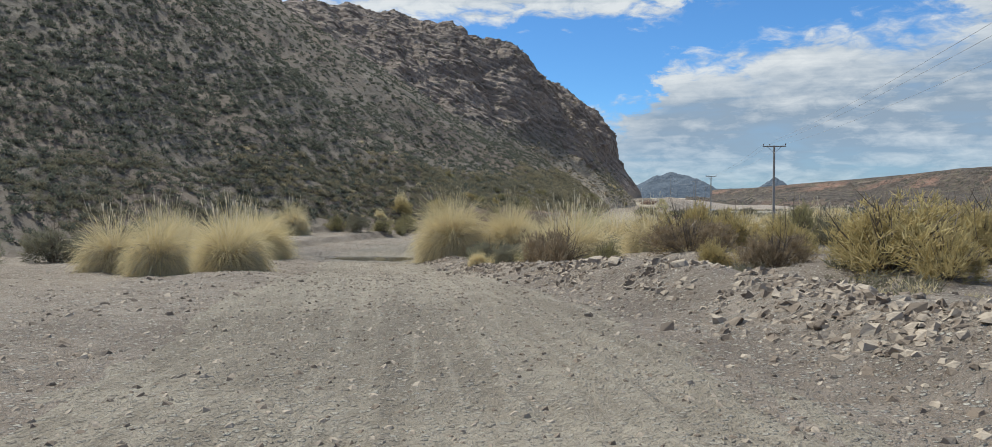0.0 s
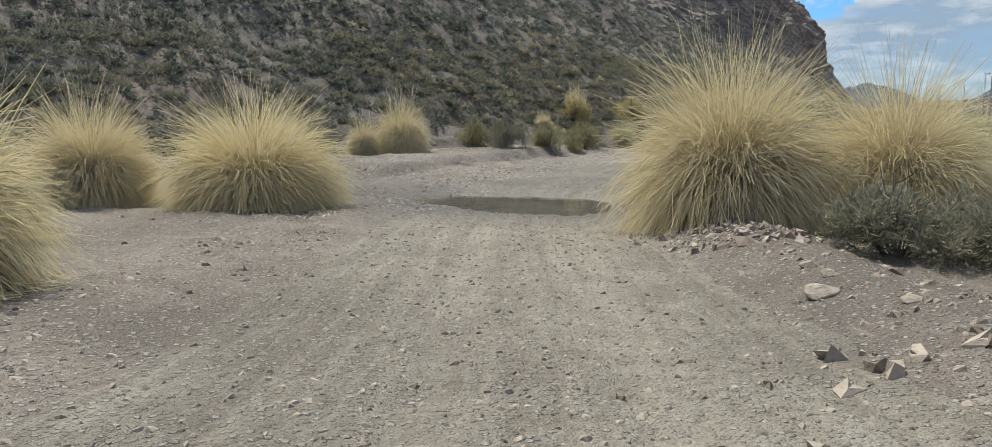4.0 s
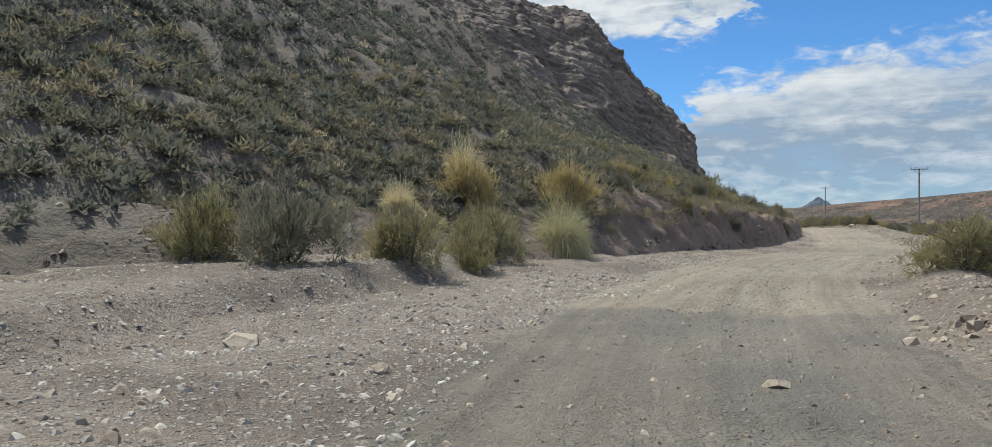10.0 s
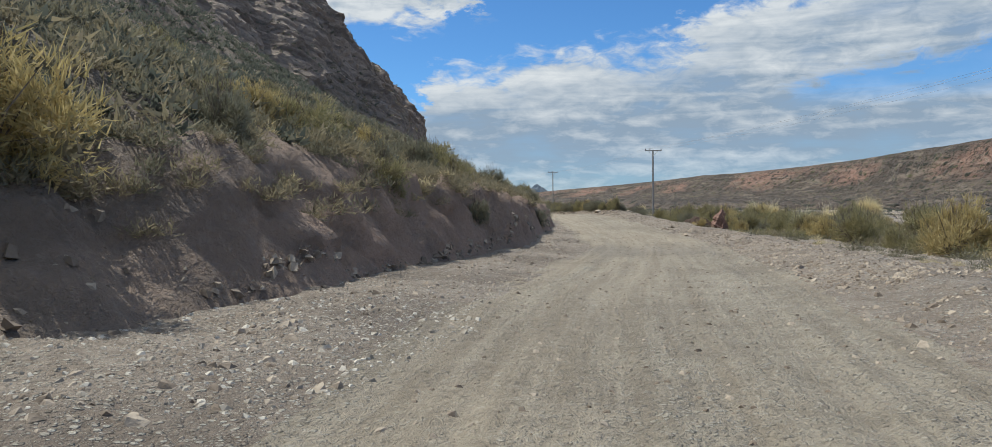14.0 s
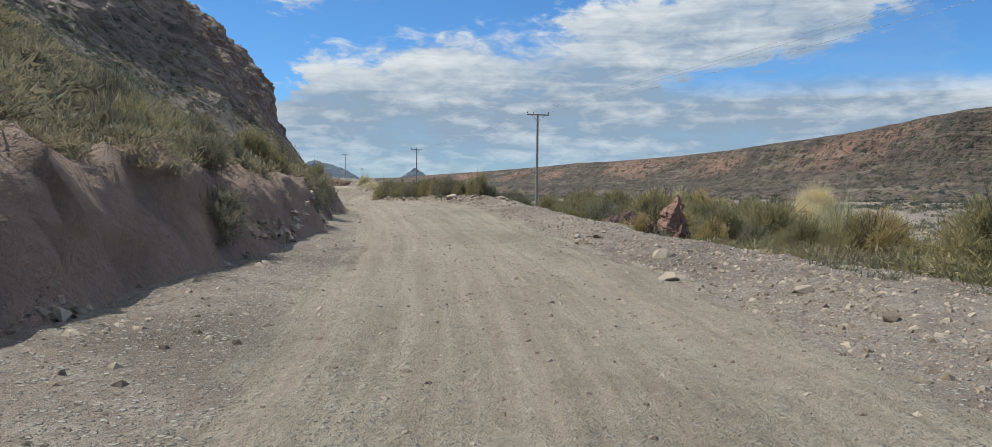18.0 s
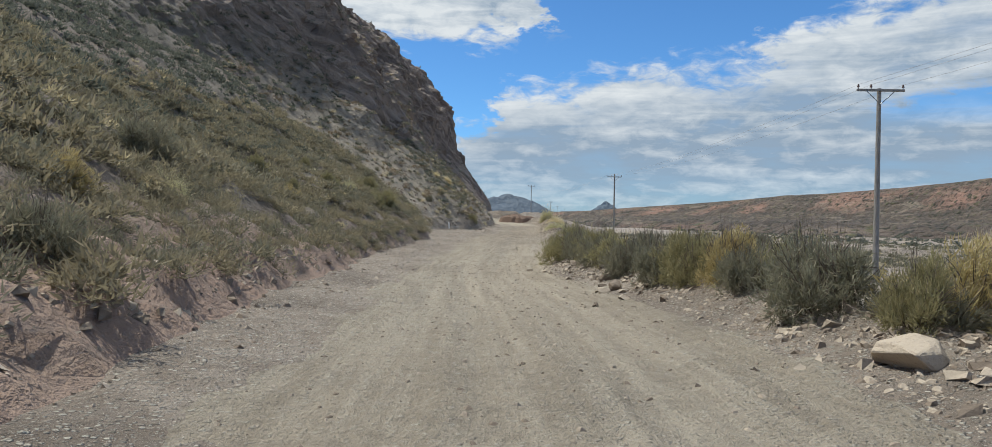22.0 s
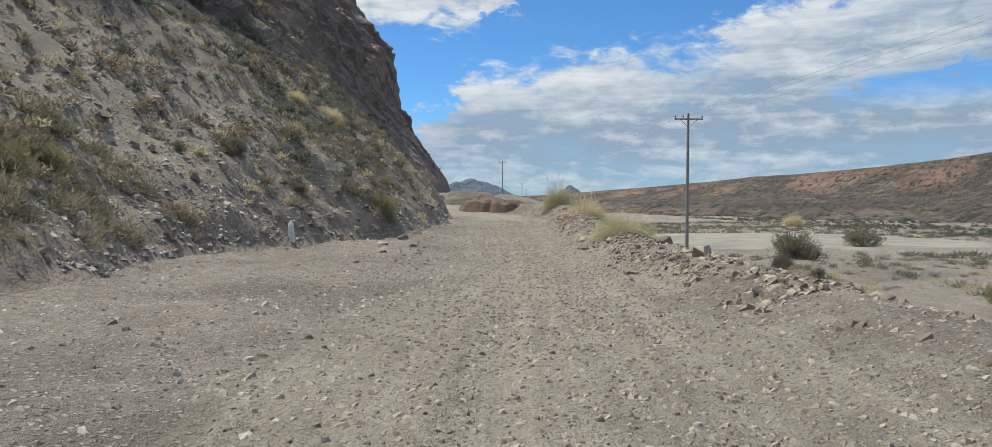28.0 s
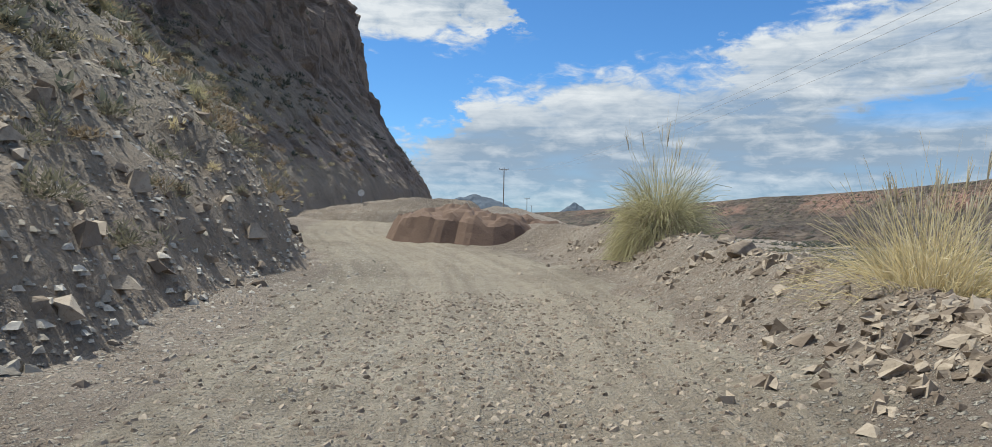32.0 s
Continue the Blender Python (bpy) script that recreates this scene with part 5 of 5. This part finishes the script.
def chip(flat):
    """A broken wedge of twelve faces."""
    v = np.array([(a, b, c) for c in (-1, 1) for b in (-1, 1) for a in (-1, 1)], float) * 0.5
    v[4:, :2] = v[4:, :2] * rng.uniform(0.35, 0.85, (4, 2)) + rng.normal(0, 0.08, 2)
    v = (v + rng.uniform(-0.27, 0.27, (8, 3))) * np.array([rng.uniform(0.9, 1.35), rng.uniform(0.6, 1.0), flat])
    f = [(0, 2, 3), (0, 3, 1), (4, 5, 7), (4, 7, 6), (0, 1, 5), (0, 5, 4), (1, 3, 7), (1, 7, 5), (3, 2, 6), (3, 6, 7), (2, 0, 4), (2, 4, 6)]
    tip = Matrix.Rotation(rng.uniform(-0.4, 0.4), 3, "X") @ Matrix.Rotation(rng.uniform(-0.4, 0.4), 3, "Y")
    return v @ np.array(tip).T, np.array(f), np.zeros(8)


def boulder(flat, corners=15):
    """A split stone: the hull of a few corners, its edges worn."""
    bm = bmesh.new()
    for d in unit(rng.normal(size=(corners, 3))):
        bm.verts.new(Vector(d * rng.uniform(0.42, 0.56)) * Vector((1, 1, 1)).length / 1.732)
    hull = bmesh.ops.convex_hull(bm, input=bm.verts)
    bmesh.ops.delete(bm, geom=[g for g in hull["geom_interior"] if isinstance(g, bmesh.types.BMVert)], context="VERTS")
    bmesh.ops.dissolve_limit(bm, angle_limit=radians(14), verts=bm.verts, edges=bm.edges)
    bmesh.ops.bevel(bm, geom=list(bm.edges), offset=0.022, segments=1, affect="EDGES", clamp_overlap=True)
    bmesh.ops.triangulate(bm, faces=bm.faces)
    bmesh.ops.subdivide_edges(bm, edges=[e for e in bm.edges if e.calc_length() > 0.15], cuts=1, use_grid_fill=True)
    for v in bm.verts:
        v.co += 0.025 * noise.noise_vector(v.co * 5 + Vector((flat * 40, 0, 0)))
        v.co.z *= flat
    return bm


ROCKS = [part("rock", boulder(flat), rock_mat, smooth=False) for flat in (0.55, 0.75, 0.5, 0.85, 0.65, 0.6, 0.9)]
rocks_used = set()


def rock(x, y, size, which=0, sink=0.12, stretch=1.25, turn=None, label="angular grey-brown stone lying on the road verge", lift=0.0):
    model = ROCKS[which % len(ROCKS)]
    x1, y1 = np.array([float(x)]), np.array([float(y)])
    z = float((height_at(x1, y1) if foot(y1)[0] - x > 0.3 else top_of_ground(x1, y1))[0]) + size * 0.10 - sink * size * 0.5 + lift
    m = pose(x, y, z, rng.uniform(-8, 8), rng.uniform(-8, 8), rng.uniform(0, 360) if turn is None else turn) @ Matrix.Diagonal((size * stretch, size, size * 0.95, 1))
    if model in rocks_used:
        ob = copy_thing(model, m @ Matrix.Diagonal((*(1 / s for s in model.scale), 1)))
    else:
        rocks_used.add(model)
        ob, model.matrix_basis = model, m
    return tagged(ob, label, "rock", "stones beside the road")


# the stones that stand out
for x, y, size, which in ((0.6, 179.4, 0.62, 3), (0.05, 174.0, 0.58, 6), (-0.5, 187.1, 0.6, 2), (-7.3, 198.7, 0.6, 1), (-0.9, 109.6, 0.8, 0), (-2.7, 139.0, 0.55, 3), (-2.4, 128.3, 0.45, 1), (-3.4, 128.4, 0.36, 2), (-2.3, 119.4, 0.5, 3), (-1.1, 184.0, 0.45, 1), (-0.2, 183.6, 0.35, 0), (-9.4, 25.0, 1.35, 0), (-7.4, 22.0, 0.9, 1), (-8.6, 22.6, 0.7, 2), (-8.0, 21.0, 0.6, 4),
                          (-9.0, 23.6, 0.55, 2), (-8.8, 20.4, 0.5, 0), (-7.2, 20.2, 0.6, 2), (-20.3, 34.2, 0.55, 2), (-18.1, 33.3, 0.28, 0), (-14.4, 33.7, 0.26, 2), (-24.2, 23.4, 0.8, 1)):
    rock(x, y, size, which)
for x, y, size, which in ((-10.0, 30.6, 0.5, 0), (-2.6, 119.2, 0.34, 1), (-2.2, 121.4, 0.42, 3), (-1.9, 124.2, 0.40, 0), (-2.4, 117.4, 0.30, 2), (-1.6, 88.2, 0.42, 2), (-0.8, 89.2, 0.32, 1),
                          (-1.2, 84.6, 0.55, 0), (-2.4, 81.8, 0.5, 2), (0.4, 104.4, 0.6, 0), (-7.6, 192.0, 0.6, 1), (-7.9, 188.4, 0.45, 3), (-8.4, 185.0, 0.5, 0), (0.9, 204.6, 0.5, 3)):
    rock(x, y, size, which)
for k in range(210):
    y = (rng.uniform(-16, 14), rng.uniform(14, 40), rng.uniform(100, 140), rng.uniform(172, 216), rng.uniform(176, 215), rng.uniform(60, 172))[k % 6]
    side = -1 if k % 6 == 4 or (k % 6 == 1 and k % 4 == 0) else 1
    off = side * (rng.normal(float(np.interp(y, CREST_Y, CREST_X)) - 0.1, 0.6) if side > 0 else rng.normal(4.4, 0.6))
    rock(float(xr(y)) + off / float(bend(y)), y, (0.16 if y < 14 else 0.13) + 0.27 * rng.rand() ** 2.5, k)

# loose stones and gravel
chips = [chip(flat) for flat in (0.5, 0.65, 0.8, 0.45, 0.6, 0.7, 0.4, 0.55, 0.9)]
grit = []
for flat in (0.5, 0.7, 0.45, 0.6, 0.8):
    v = np.array([(1, 0, 0), (0, 1, 0), (-1, 0, 0), (0, -1, 0), (0, 0, 1)], float) * rng.uniform(0.35, 0.75, (5, 1)) + rng.normal(0, 0.10, (5, 3))
    v[:4, 2], v[4, 2] = -0.1, v[4, 2] * flat
    grit.append((v, np.array([(0, 1, 4), (1, 2, 4), (2, 3, 4), (3, 0, 4)]), np.zeros(5)))
pieces = []
for flat in (0.35, 0.5, 0.3, 0.45, 0.6, 0.4):
    low = np.array([(1, -0.8), (0.8, 1), (-1, 0.8), (-0.8, -1)]) * rng.uniform(0.35, 0.6, (4, 1))
    high = np.array([(0.6, -0.2), (-0.1, 0.55), (-0.5, -0.35)]) * rng.uniform(0.35, 0.7, (3, 1)) + rng.normal(0, 0.08, (1, 2))
    v = np.concatenate([np.c_[low, np.full(4, -0.12)], np.c_[high, flat * rng.uniform(0.35, 0.75, 3)]])
    pieces.append((v, np.array([(0, 1, 4), (1, 5, 4), (1, 2, 5), (2, 6, 5), (2, 3, 6), (3, 0, 6), (0, 4, 6), (4, 5, 6)]), np.zeros(7)))


def strew(name, label, category, x, y, size, models, sink=0.06, hilly=True, material=None):
    """Stones of those sizes, half sunk, on the ground at x, y."""
    p = top_of_hill(y, foot(y) - x) if hilly else np.stack([x, y, top_of_ground(x, y)], -1)
    p[:, 2] += size * sink
    return scatter(name, label, category, material or rock_mat, p, size, models)


n = 34000
y = np.concatenate([rng.uniform(-22, 60, n // 2), rng.uniform(60, 218, n - n // 2)])
side = np.where(rng.rand(n) < 0.68, 1, -1)
off = side * np.abs(np.where(rng.rand(n) < 0.6, rng.normal(4.1, 0.75, n), rng.uniform(2.6, 9.5, n)))
x = xr(y) + off / bend(y)
clear = (foot(y) - x < 0.3) & (fbm(x * 0.8, y * 0.8, 3) > -0.2)
size = 0.035 + 0.11 * rng.rand(n) ** 4
strew("loose_stones", "loose angular stones graded to the road edges", "stones", x[clear], y[clear], size[clear], pieces, 0.03, False)
n = 120000
y = np.where(rng.rand(n) < 0.65, rng.uniform(-22, 205, n), rng.uniform(150, 206, n))
off = rng.normal(0, 1.9, n)
x = xr(y) + off
size = 0.017 + 0.06 * rng.rand(n) ** 3.2
keep = rng.rand(n) < np.interp(y, [26, 34, 120, 150], [1, 0.2, 0.3, 1])
x, y, size = x[keep], y[keep], size[keep]
p = np.stack([x, y, top_of_ground(x, y) + size * 0.03], -1)
small = size < 0.036
scatter("road_pebbles", "small pebbles lying loose on the gravel road", "pebbles", rock_mat, p[small], size[small], grit)
scatter("road_gravel", "coarser angular gravel lying loose on the road", "gravel", rock_mat, p[~small], size[~small], pieces)
n = 20000
y = rng.uniform(56, 142, n)
x = xr(y) + (2.6 + 8 * rng.rand(n) ** 1.3) / bend(y)
strew("roadside_gravel", "pinkish-brown gravel along the road edge", "gravel", x, y, 0.03 + 0.09 * rng.rand(n) ** 4, pieces, 0.03, False)
# pale gravel left by the stream and graded off the road
n = 34000
y = np.where(rng.rand(n) < 0.7, rng.uniform(17, 56, n), rng.uniform(160, 212, n))
x = xr(y) - (2.3 + 1.8 * fbm(y * 0.3, 0 * y, 3) + 9 * rng.rand(n) ** 1.2) / bend(y)
some = (foot(y) - x < 0.2) & (fbm(x * 0.35, y * 0.35, 3) > -0.12)
size = 0.022 + 0.075 * rng.rand(n) ** 5
strew("verge_gravel", "pale angular gravel spread beside the road", "gravel", x[some], y[some], size[some], pieces, 0.02, False, pale_rock_mat)
# the windrows proper
n = 30000
stretch = rng.randint(0, 5, n)
y = np.select([stretch == k for k in range(5)], [rng.uniform(-18, 8, n), rng.uniform(13, 38, n), rng.uniform(104, 140, n), rng.uniform(165, 200, n), rng.uniform(186, 214, n)])
x = xr(y) + (np.interp(y, CREST_Y, CREST_X) + rng.normal(-0.1, 0.65, n)) / bend(y)
some = fbm(x * 0.9, y * 0.9, 3) > -0.14
size = 0.03 + 0.14 * rng.rand(n) ** np.where(y < 10, 3.4, 4.4)
strew("windrow_stones", "angular stones heaped along the road edge", "stones", x[some], y[some], size[some], chips, 0.04, False)
# scree on the lower slopes
n = 8000
y = rng.uniform(172, 240, n)
x = foot(y) - 0.2 - 18 * rng.rand(n) ** 1.3
strew("coarse_scree", "coarse broken stones below the cliffs", "stones", x, y, 0.04 + 0.3 * rng.rand(n) ** 6, chips, 0.02)
n = 7000
y = rng.uniform(20, 235, n)
s = 0.1 + np.where(y > 172, 16, 3.0) * rng.rand(n) ** 1.8
s = np.where((y > 55) & (y < 104), 0.05 * s, s)
strew("scree", "broken stones strewn over the foot of the hill", "stones", foot(y) - s, y, 0.03 + 0.16 * rng.rand(n) ** 6, chips, 0.02)

n = 14000
y = rng.uniform(170, 226, n)
strew("fine_scree", "loose grey-brown scree at the foot of the slope", "stones", foot(y) - 6 * rng.rand(n) ** 1.6, y, 0.04 + 0.13 * rng.rand(n) ** 4, pieces, 0.03, True, pale_rock_mat)

# ---- earth mound and red stump ----
A, R = np.meshgrid(np.linspace(0, 2 * math.pi, 110), np.linspace(0, 1, 32), indexing="ij")
out = 1 + 0.28 * fbm(np.cos(A) * 1.4 + 4, np.sin(A) * 1.4, 4)
X, Y = -1.9 + np.cos(A) * R * 5.0 * out, 221.4 + np.sin(A) * R * 3.4 * out
high = np.interp(R, [0, 0.55, 0.80, 0.93, 1.0], [1.0, 0.92, 0.8, 0.22, 0.0]) * (2.0 - 0.12 * (X + 3)) * (1 + 0.25 * fbm(X * 0.5, Y * 0.5, 4))
Z = 0.05 + high + (0.40 * fbm(X * 1.1, Y * 1.1, 5, 0.7) + 0.16 * fbm(X * 4, Y * 4, 3)) * np.clip((1 - R) * 6, 0, 1)
mound = part("earth_mound", (np.stack([X, Y, Z], -1).reshape(-1, 3), sheet(X, Y)), red_rock_mat)
tagged(mound, "steep-sided mound of red-brown earth inside the road bend", "mound")
A, R = np.meshgrid(np.linspace(0, 2 * math.pi, 140), np.linspace(0, 1, 36), indexing="ij")
out = 1 + 0.16 * fbm(np.cos(A) * 1.8 + 2, np.sin(A) * 1.8, 4)
X, Y = -8.2 + np.cos(A) * R * 6.8 * out, 237.5 + np.sin(A) * R * 2.6 * out
high = np.interp(R, [0, 0.4, 0.75, 1.0], [1.0, 0.92, 0.45, -0.25]) * np.clip(1.15 + 0.13 * (X + 8.2), 0.3, 2.0)
Z = ground_height(X, Y, 0.0) + high + (0.22 * fbm(X * 0.9, Y * 0.9, 5, 0.6) + 0.06 * fbm(X * 4, Y * 4, 2)) * np.clip((1 - R) * 5, 0, 1)
bank_end = part("earth_bank", (np.stack([X, Y, Z], -1).reshape(-1, 3), sheet(X, Y)), earth_mat, smooth=True)
tagged(bank_end, "low bank of stony brown earth where the road turns away", "mound")
bm = stone(0.30, 1.0, 5)
for v in bm.verts:
    v.co = Vector((v.co.x * 1.15, v.co.y * 1.1, (v.co.z + 0.42) * 2.15))
    v.co += 0.22 * noise.noise_vector(v.co * 2.1) + 0.10 * noise.noise_vector(v.co * 5.7) + 0.05 * noise.noise_vector(v.co * 13)
stump = part("red_rock", bm, red_stump_mat)
stump.location = (4.4, 95.2, float(height_at(4.4, 95.2)[0]) - 0.15)
tagged(stump, "upright lump of crumbling red rock in the wash", "rock")
A, R = np.meshgrid(np.linspace(0, 2 * math.pi, 120), np.linspace(0, 1, 36), indexing="ij")
out = 1 + 0.35 * fbm(np.cos(A) * 1.6 + 9, np.sin(A) * 1.6, 4)
X, Y = 3.3 + np.cos(A) * R * 1.3 * out, 95.9 + np.sin(A) * R * 0.85 * out
high = np.interp(R, [0, 0.5, 0.8, 1.0], [0.85, 0.75, 0.35, -0.12]) * (1 + 0.6 * fbm(X * 0.9, Y * 0.9, 4))
Z = ground_height(X, Y) + high + (0.30 * fbm(X * 2.2, Y * 2.2, 5, 0.7) + 0.12 * fbm(X * 7, Y * 7, 2)) * np.clip((1 - R) * 5, 0, 1)
bluff = part("earth_bluff", (np.stack([X, Y, Z], -1).reshape(-1, 3), sheet(X, Y)), red_rock_mat)
tagged(bluff, "crumbling dark brown earth bluff beside the red rock", "mound")

# ---- water ----
def pool(name, cx, cy, rx, ry, z, seed, label, material, dip=0.0):
    A, R = np.meshgrid(np.linspace(0, 2 * math.pi, 61), np.linspace(0, 1, 8), indexing="ij")
    out = 1 + 0.35 * fbm(np.cos(A) * 1.2 + seed, np.sin(A) * 1.2, 3)
    X, Y = cx + np.cos(A) * R * rx * out, cy + np.sin(A) * R * ry * out
    return tagged(part(name, (np.stack([X, Y, z - dip * np.clip((R - 0.8) / 0.2, 0, 1)], -1).reshape(-1, 3), sheet(X, Y)), material, smooth=True), label, "water", kind="structure")


pool("puddle_1", -13.5, 21.4, 3.3, 2.9, -0.185, 3.0, "muddy brown puddle across the gravel road", water_mat)
pool("puddle_2", -19.4, 21.5, 4.8, 2.0, -0.182, 8.0, "shallow muddy water beside the road", water_mat)
pool("river_bed", 24, 224, 19, 20, -1.52, 5.0, "flat grey mud of the dry river bed", mud_mat, 0.3)
pool("river", 15, 292, 6, 22, -2.0, 1.0, "thin pale stretch of river water", water_mat)

# ---- power line ----


def rod(bm, a, b, r0, r1, sides=10):
    """A tapered round bar from a to b."""
    a, b = Vector(a), Vector(b)
    way = b - a
    m = Matrix.Translation((a + b) / 2) @ way.to_track_quat("Z", "Y").to_matrix().to_4x4()
    bmesh.ops.create_cone(bm, cap_ends=True, segments=sides, radius1=r0, radius2=r1, depth=way.length, matrix=m)


def box(bm, centre, size):
    made = bmesh.ops.create_cube(bm, size=1.0, matrix=Matrix.Translation(centre) @ Matrix.Diagonal((*size, 1)))
    bmesh.ops.bevel(bm, geom=list({e for v in made["verts"] for e in v.link_edges}), offset=min(size) * 0.12, segments=1, affect="EDGES")


def utility_pole(x, y, z, high, over, turn=0.0):
    thing = new("utility_pole")
    bm = bmesh.new()
    rod(bm, (0, 0, -0.3), (0, 0, high * 0.5), 0.13, 0.112, 14)
    rod(bm, (0, 0, high * 0.5), (0, 0, high), 0.112, 0.09, 14)
    part("pole", bm, wood_mat, thing)
    arm = high - over
    bm = bmesh.new()
    box(bm, (0, -0.14, arm), (2.1, 0.09, 0.11))
    crossarm = part("crossarm", bm, wood_mat, thing)
    for side in (-1, 1):
        bm = bmesh.new()
        rod(bm, (side * 0.62, -0.15, arm - 0.04), (0, -0.13, arm - 0.62), 0.018, 0.018, 6)
        part("brace", bm, metal_mat, crossarm, "thin steel brace")
    for at in (-0.98, -0.42, 0.98):
        bm = bmesh.new()
        rod(bm, (at, -0.14, arm + 0.05), (at, -0.14, arm + 0.14), 0.015, 0.015, 6)
        rod(bm, (at, -0.14, arm + 0.12), (at, -0.14, arm + 0.19), 0.06, 0.045, 10)
        rod(bm, (at, -0.14, arm + 0.19), (at, -0.14, arm + 0.26), 0.045, 0.03, 10)
        part("insulator", bm, glass_mat, crossarm, "brown porcelain insulator")
    thing.matrix_basis = pose(x, y, z, 0, 0, turn)
    return tagged(thing, "weathered wooden utility pole with a crossarm and three insulators", "utility pole", "power line poles")


LINE = [(12.0, -62, 2.2, 8.0, 0.1), (13.4, 53.2, -0.4, 8.8, 0.1), (11.6, 135.9, -0.75, 8.4, 0.1), (10.8, 212.0, -1.3, 9.6, 0.42), (3.0, 350.0, 3.6, 9.0, 0.4), (17, 480, 1.2, 9.2, 0.4), (31, 640, 1.4, 9.2, 0.4)]
for row in LINE:
    utility_pole(*row)
for at in (-0.98, -0.42, 0.98):
    for a, b in zip(LINE[:-1], LINE[1:]):
        curve = bpy.data.curves.new("overhead_wire", "CURVE")
        curve.dimensions, curve.bevel_depth, curve.bevel_resolution = "3D", 0.006, 1
        line = curve.splines.new("POLY")
        line.points.add(24)
        for k, point in enumerate(line.points):
            f = k / 24
            sag = 4 * f * (1 - f) * 0.00011 * (b[1] - a[1]) ** 2
            point.co = (a[0] + (b[0] - a[0]) * f + at, a[1] + (b[1] - a[1]) * f - 0.14, (a[2] + a[3] - a[4]) * (1 - f) + (b[2] + b[3] - b[4]) * f + 0.24 - sag, 1)
        curve.materials.append(wire_mat)
        tagged(new("overhead_wire", curve), "thin slack wire strung between two utility poles", "wire", "power line wires")

# ---- small things ----
post = new("marker_post")
bm = bmesh.new()
box(bm, (0, 0, 0.30), (0.17, 0.17, 0.62))
part("post", bm, white_mat, post)
bm = bmesh.new()
bmesh.ops.create_cone(bm, cap_ends=True, segments=4, radius1=0.115, radius2=0.03, depth=0.12, matrix=Matrix.Translation((0, 0, 0.66)) @ Matrix.Rotation(radians(45), 4, "Z"))
part("cap", bm, white_mat, post)
post.matrix_basis = pose(-11.0, 182.4, float(height_at(-11.0, 182.4)[0]) - 0.03, 2, -3, 20)
tagged(post, "short chipped white concrete marker post beside the road", "marker post")

sign = new("road_sign")
bm = bmesh.new()
rod(bm, (0, 0, 0), (0, 0, 1.15), 0.025, 0.025, 8)
part("sign_post", bm, metal_mat, sign)
bm = bmesh.new()
bmesh.ops.create_cone(bm, cap_ends=True, segments=28, radius1=0.19, radius2=0.19, depth=0.015, matrix=Matrix.Translation((0, -0.035, 1.0)) @ Matrix.Rotation(radians(90), 4, "X"))
part("sign_disc", bm, white_mat, sign, "small round white disc")
sign.matrix_basis = pose(-9.4, 236.6, float(height_at(-9.4, 236.6)[0]) + 0.55)
tagged(sign, "small round white sign on a thin post", "road sign")

for k in range(14):
    # dry bent stalks dropped on the windrow
    x, y = ((-9.2 + rng.uniform(-1.2, 0.8), rng.uniform(13, 20)) if k < 9 else (float(xr(190 + k)) + rng.uniform(4, 5), 188 + k))
    lean = np.array([[math.cos(k * 2.1), math.sin(k * 2.1), 0.10]])
    v, f, a = blades(np.array([[0, 0, 0.03]]), unit(lean), np.array([rng.uniform(0.7, 1.5)]), np.array([0.016]), np.array([rng.uniform(-0.15, 0.2)]), 6)
    v[:, 2] = np.abs(v[:, 2]) + 0.015
    stalk = part("dry_stalk", (v, f), dead_mat)
    stalk.location = (x, y, float(height_at(x, y)[0]))
    tagged(stalk, "pale dry bent grass stalk lying on stones", "stalk", "dry stalks on the verge")
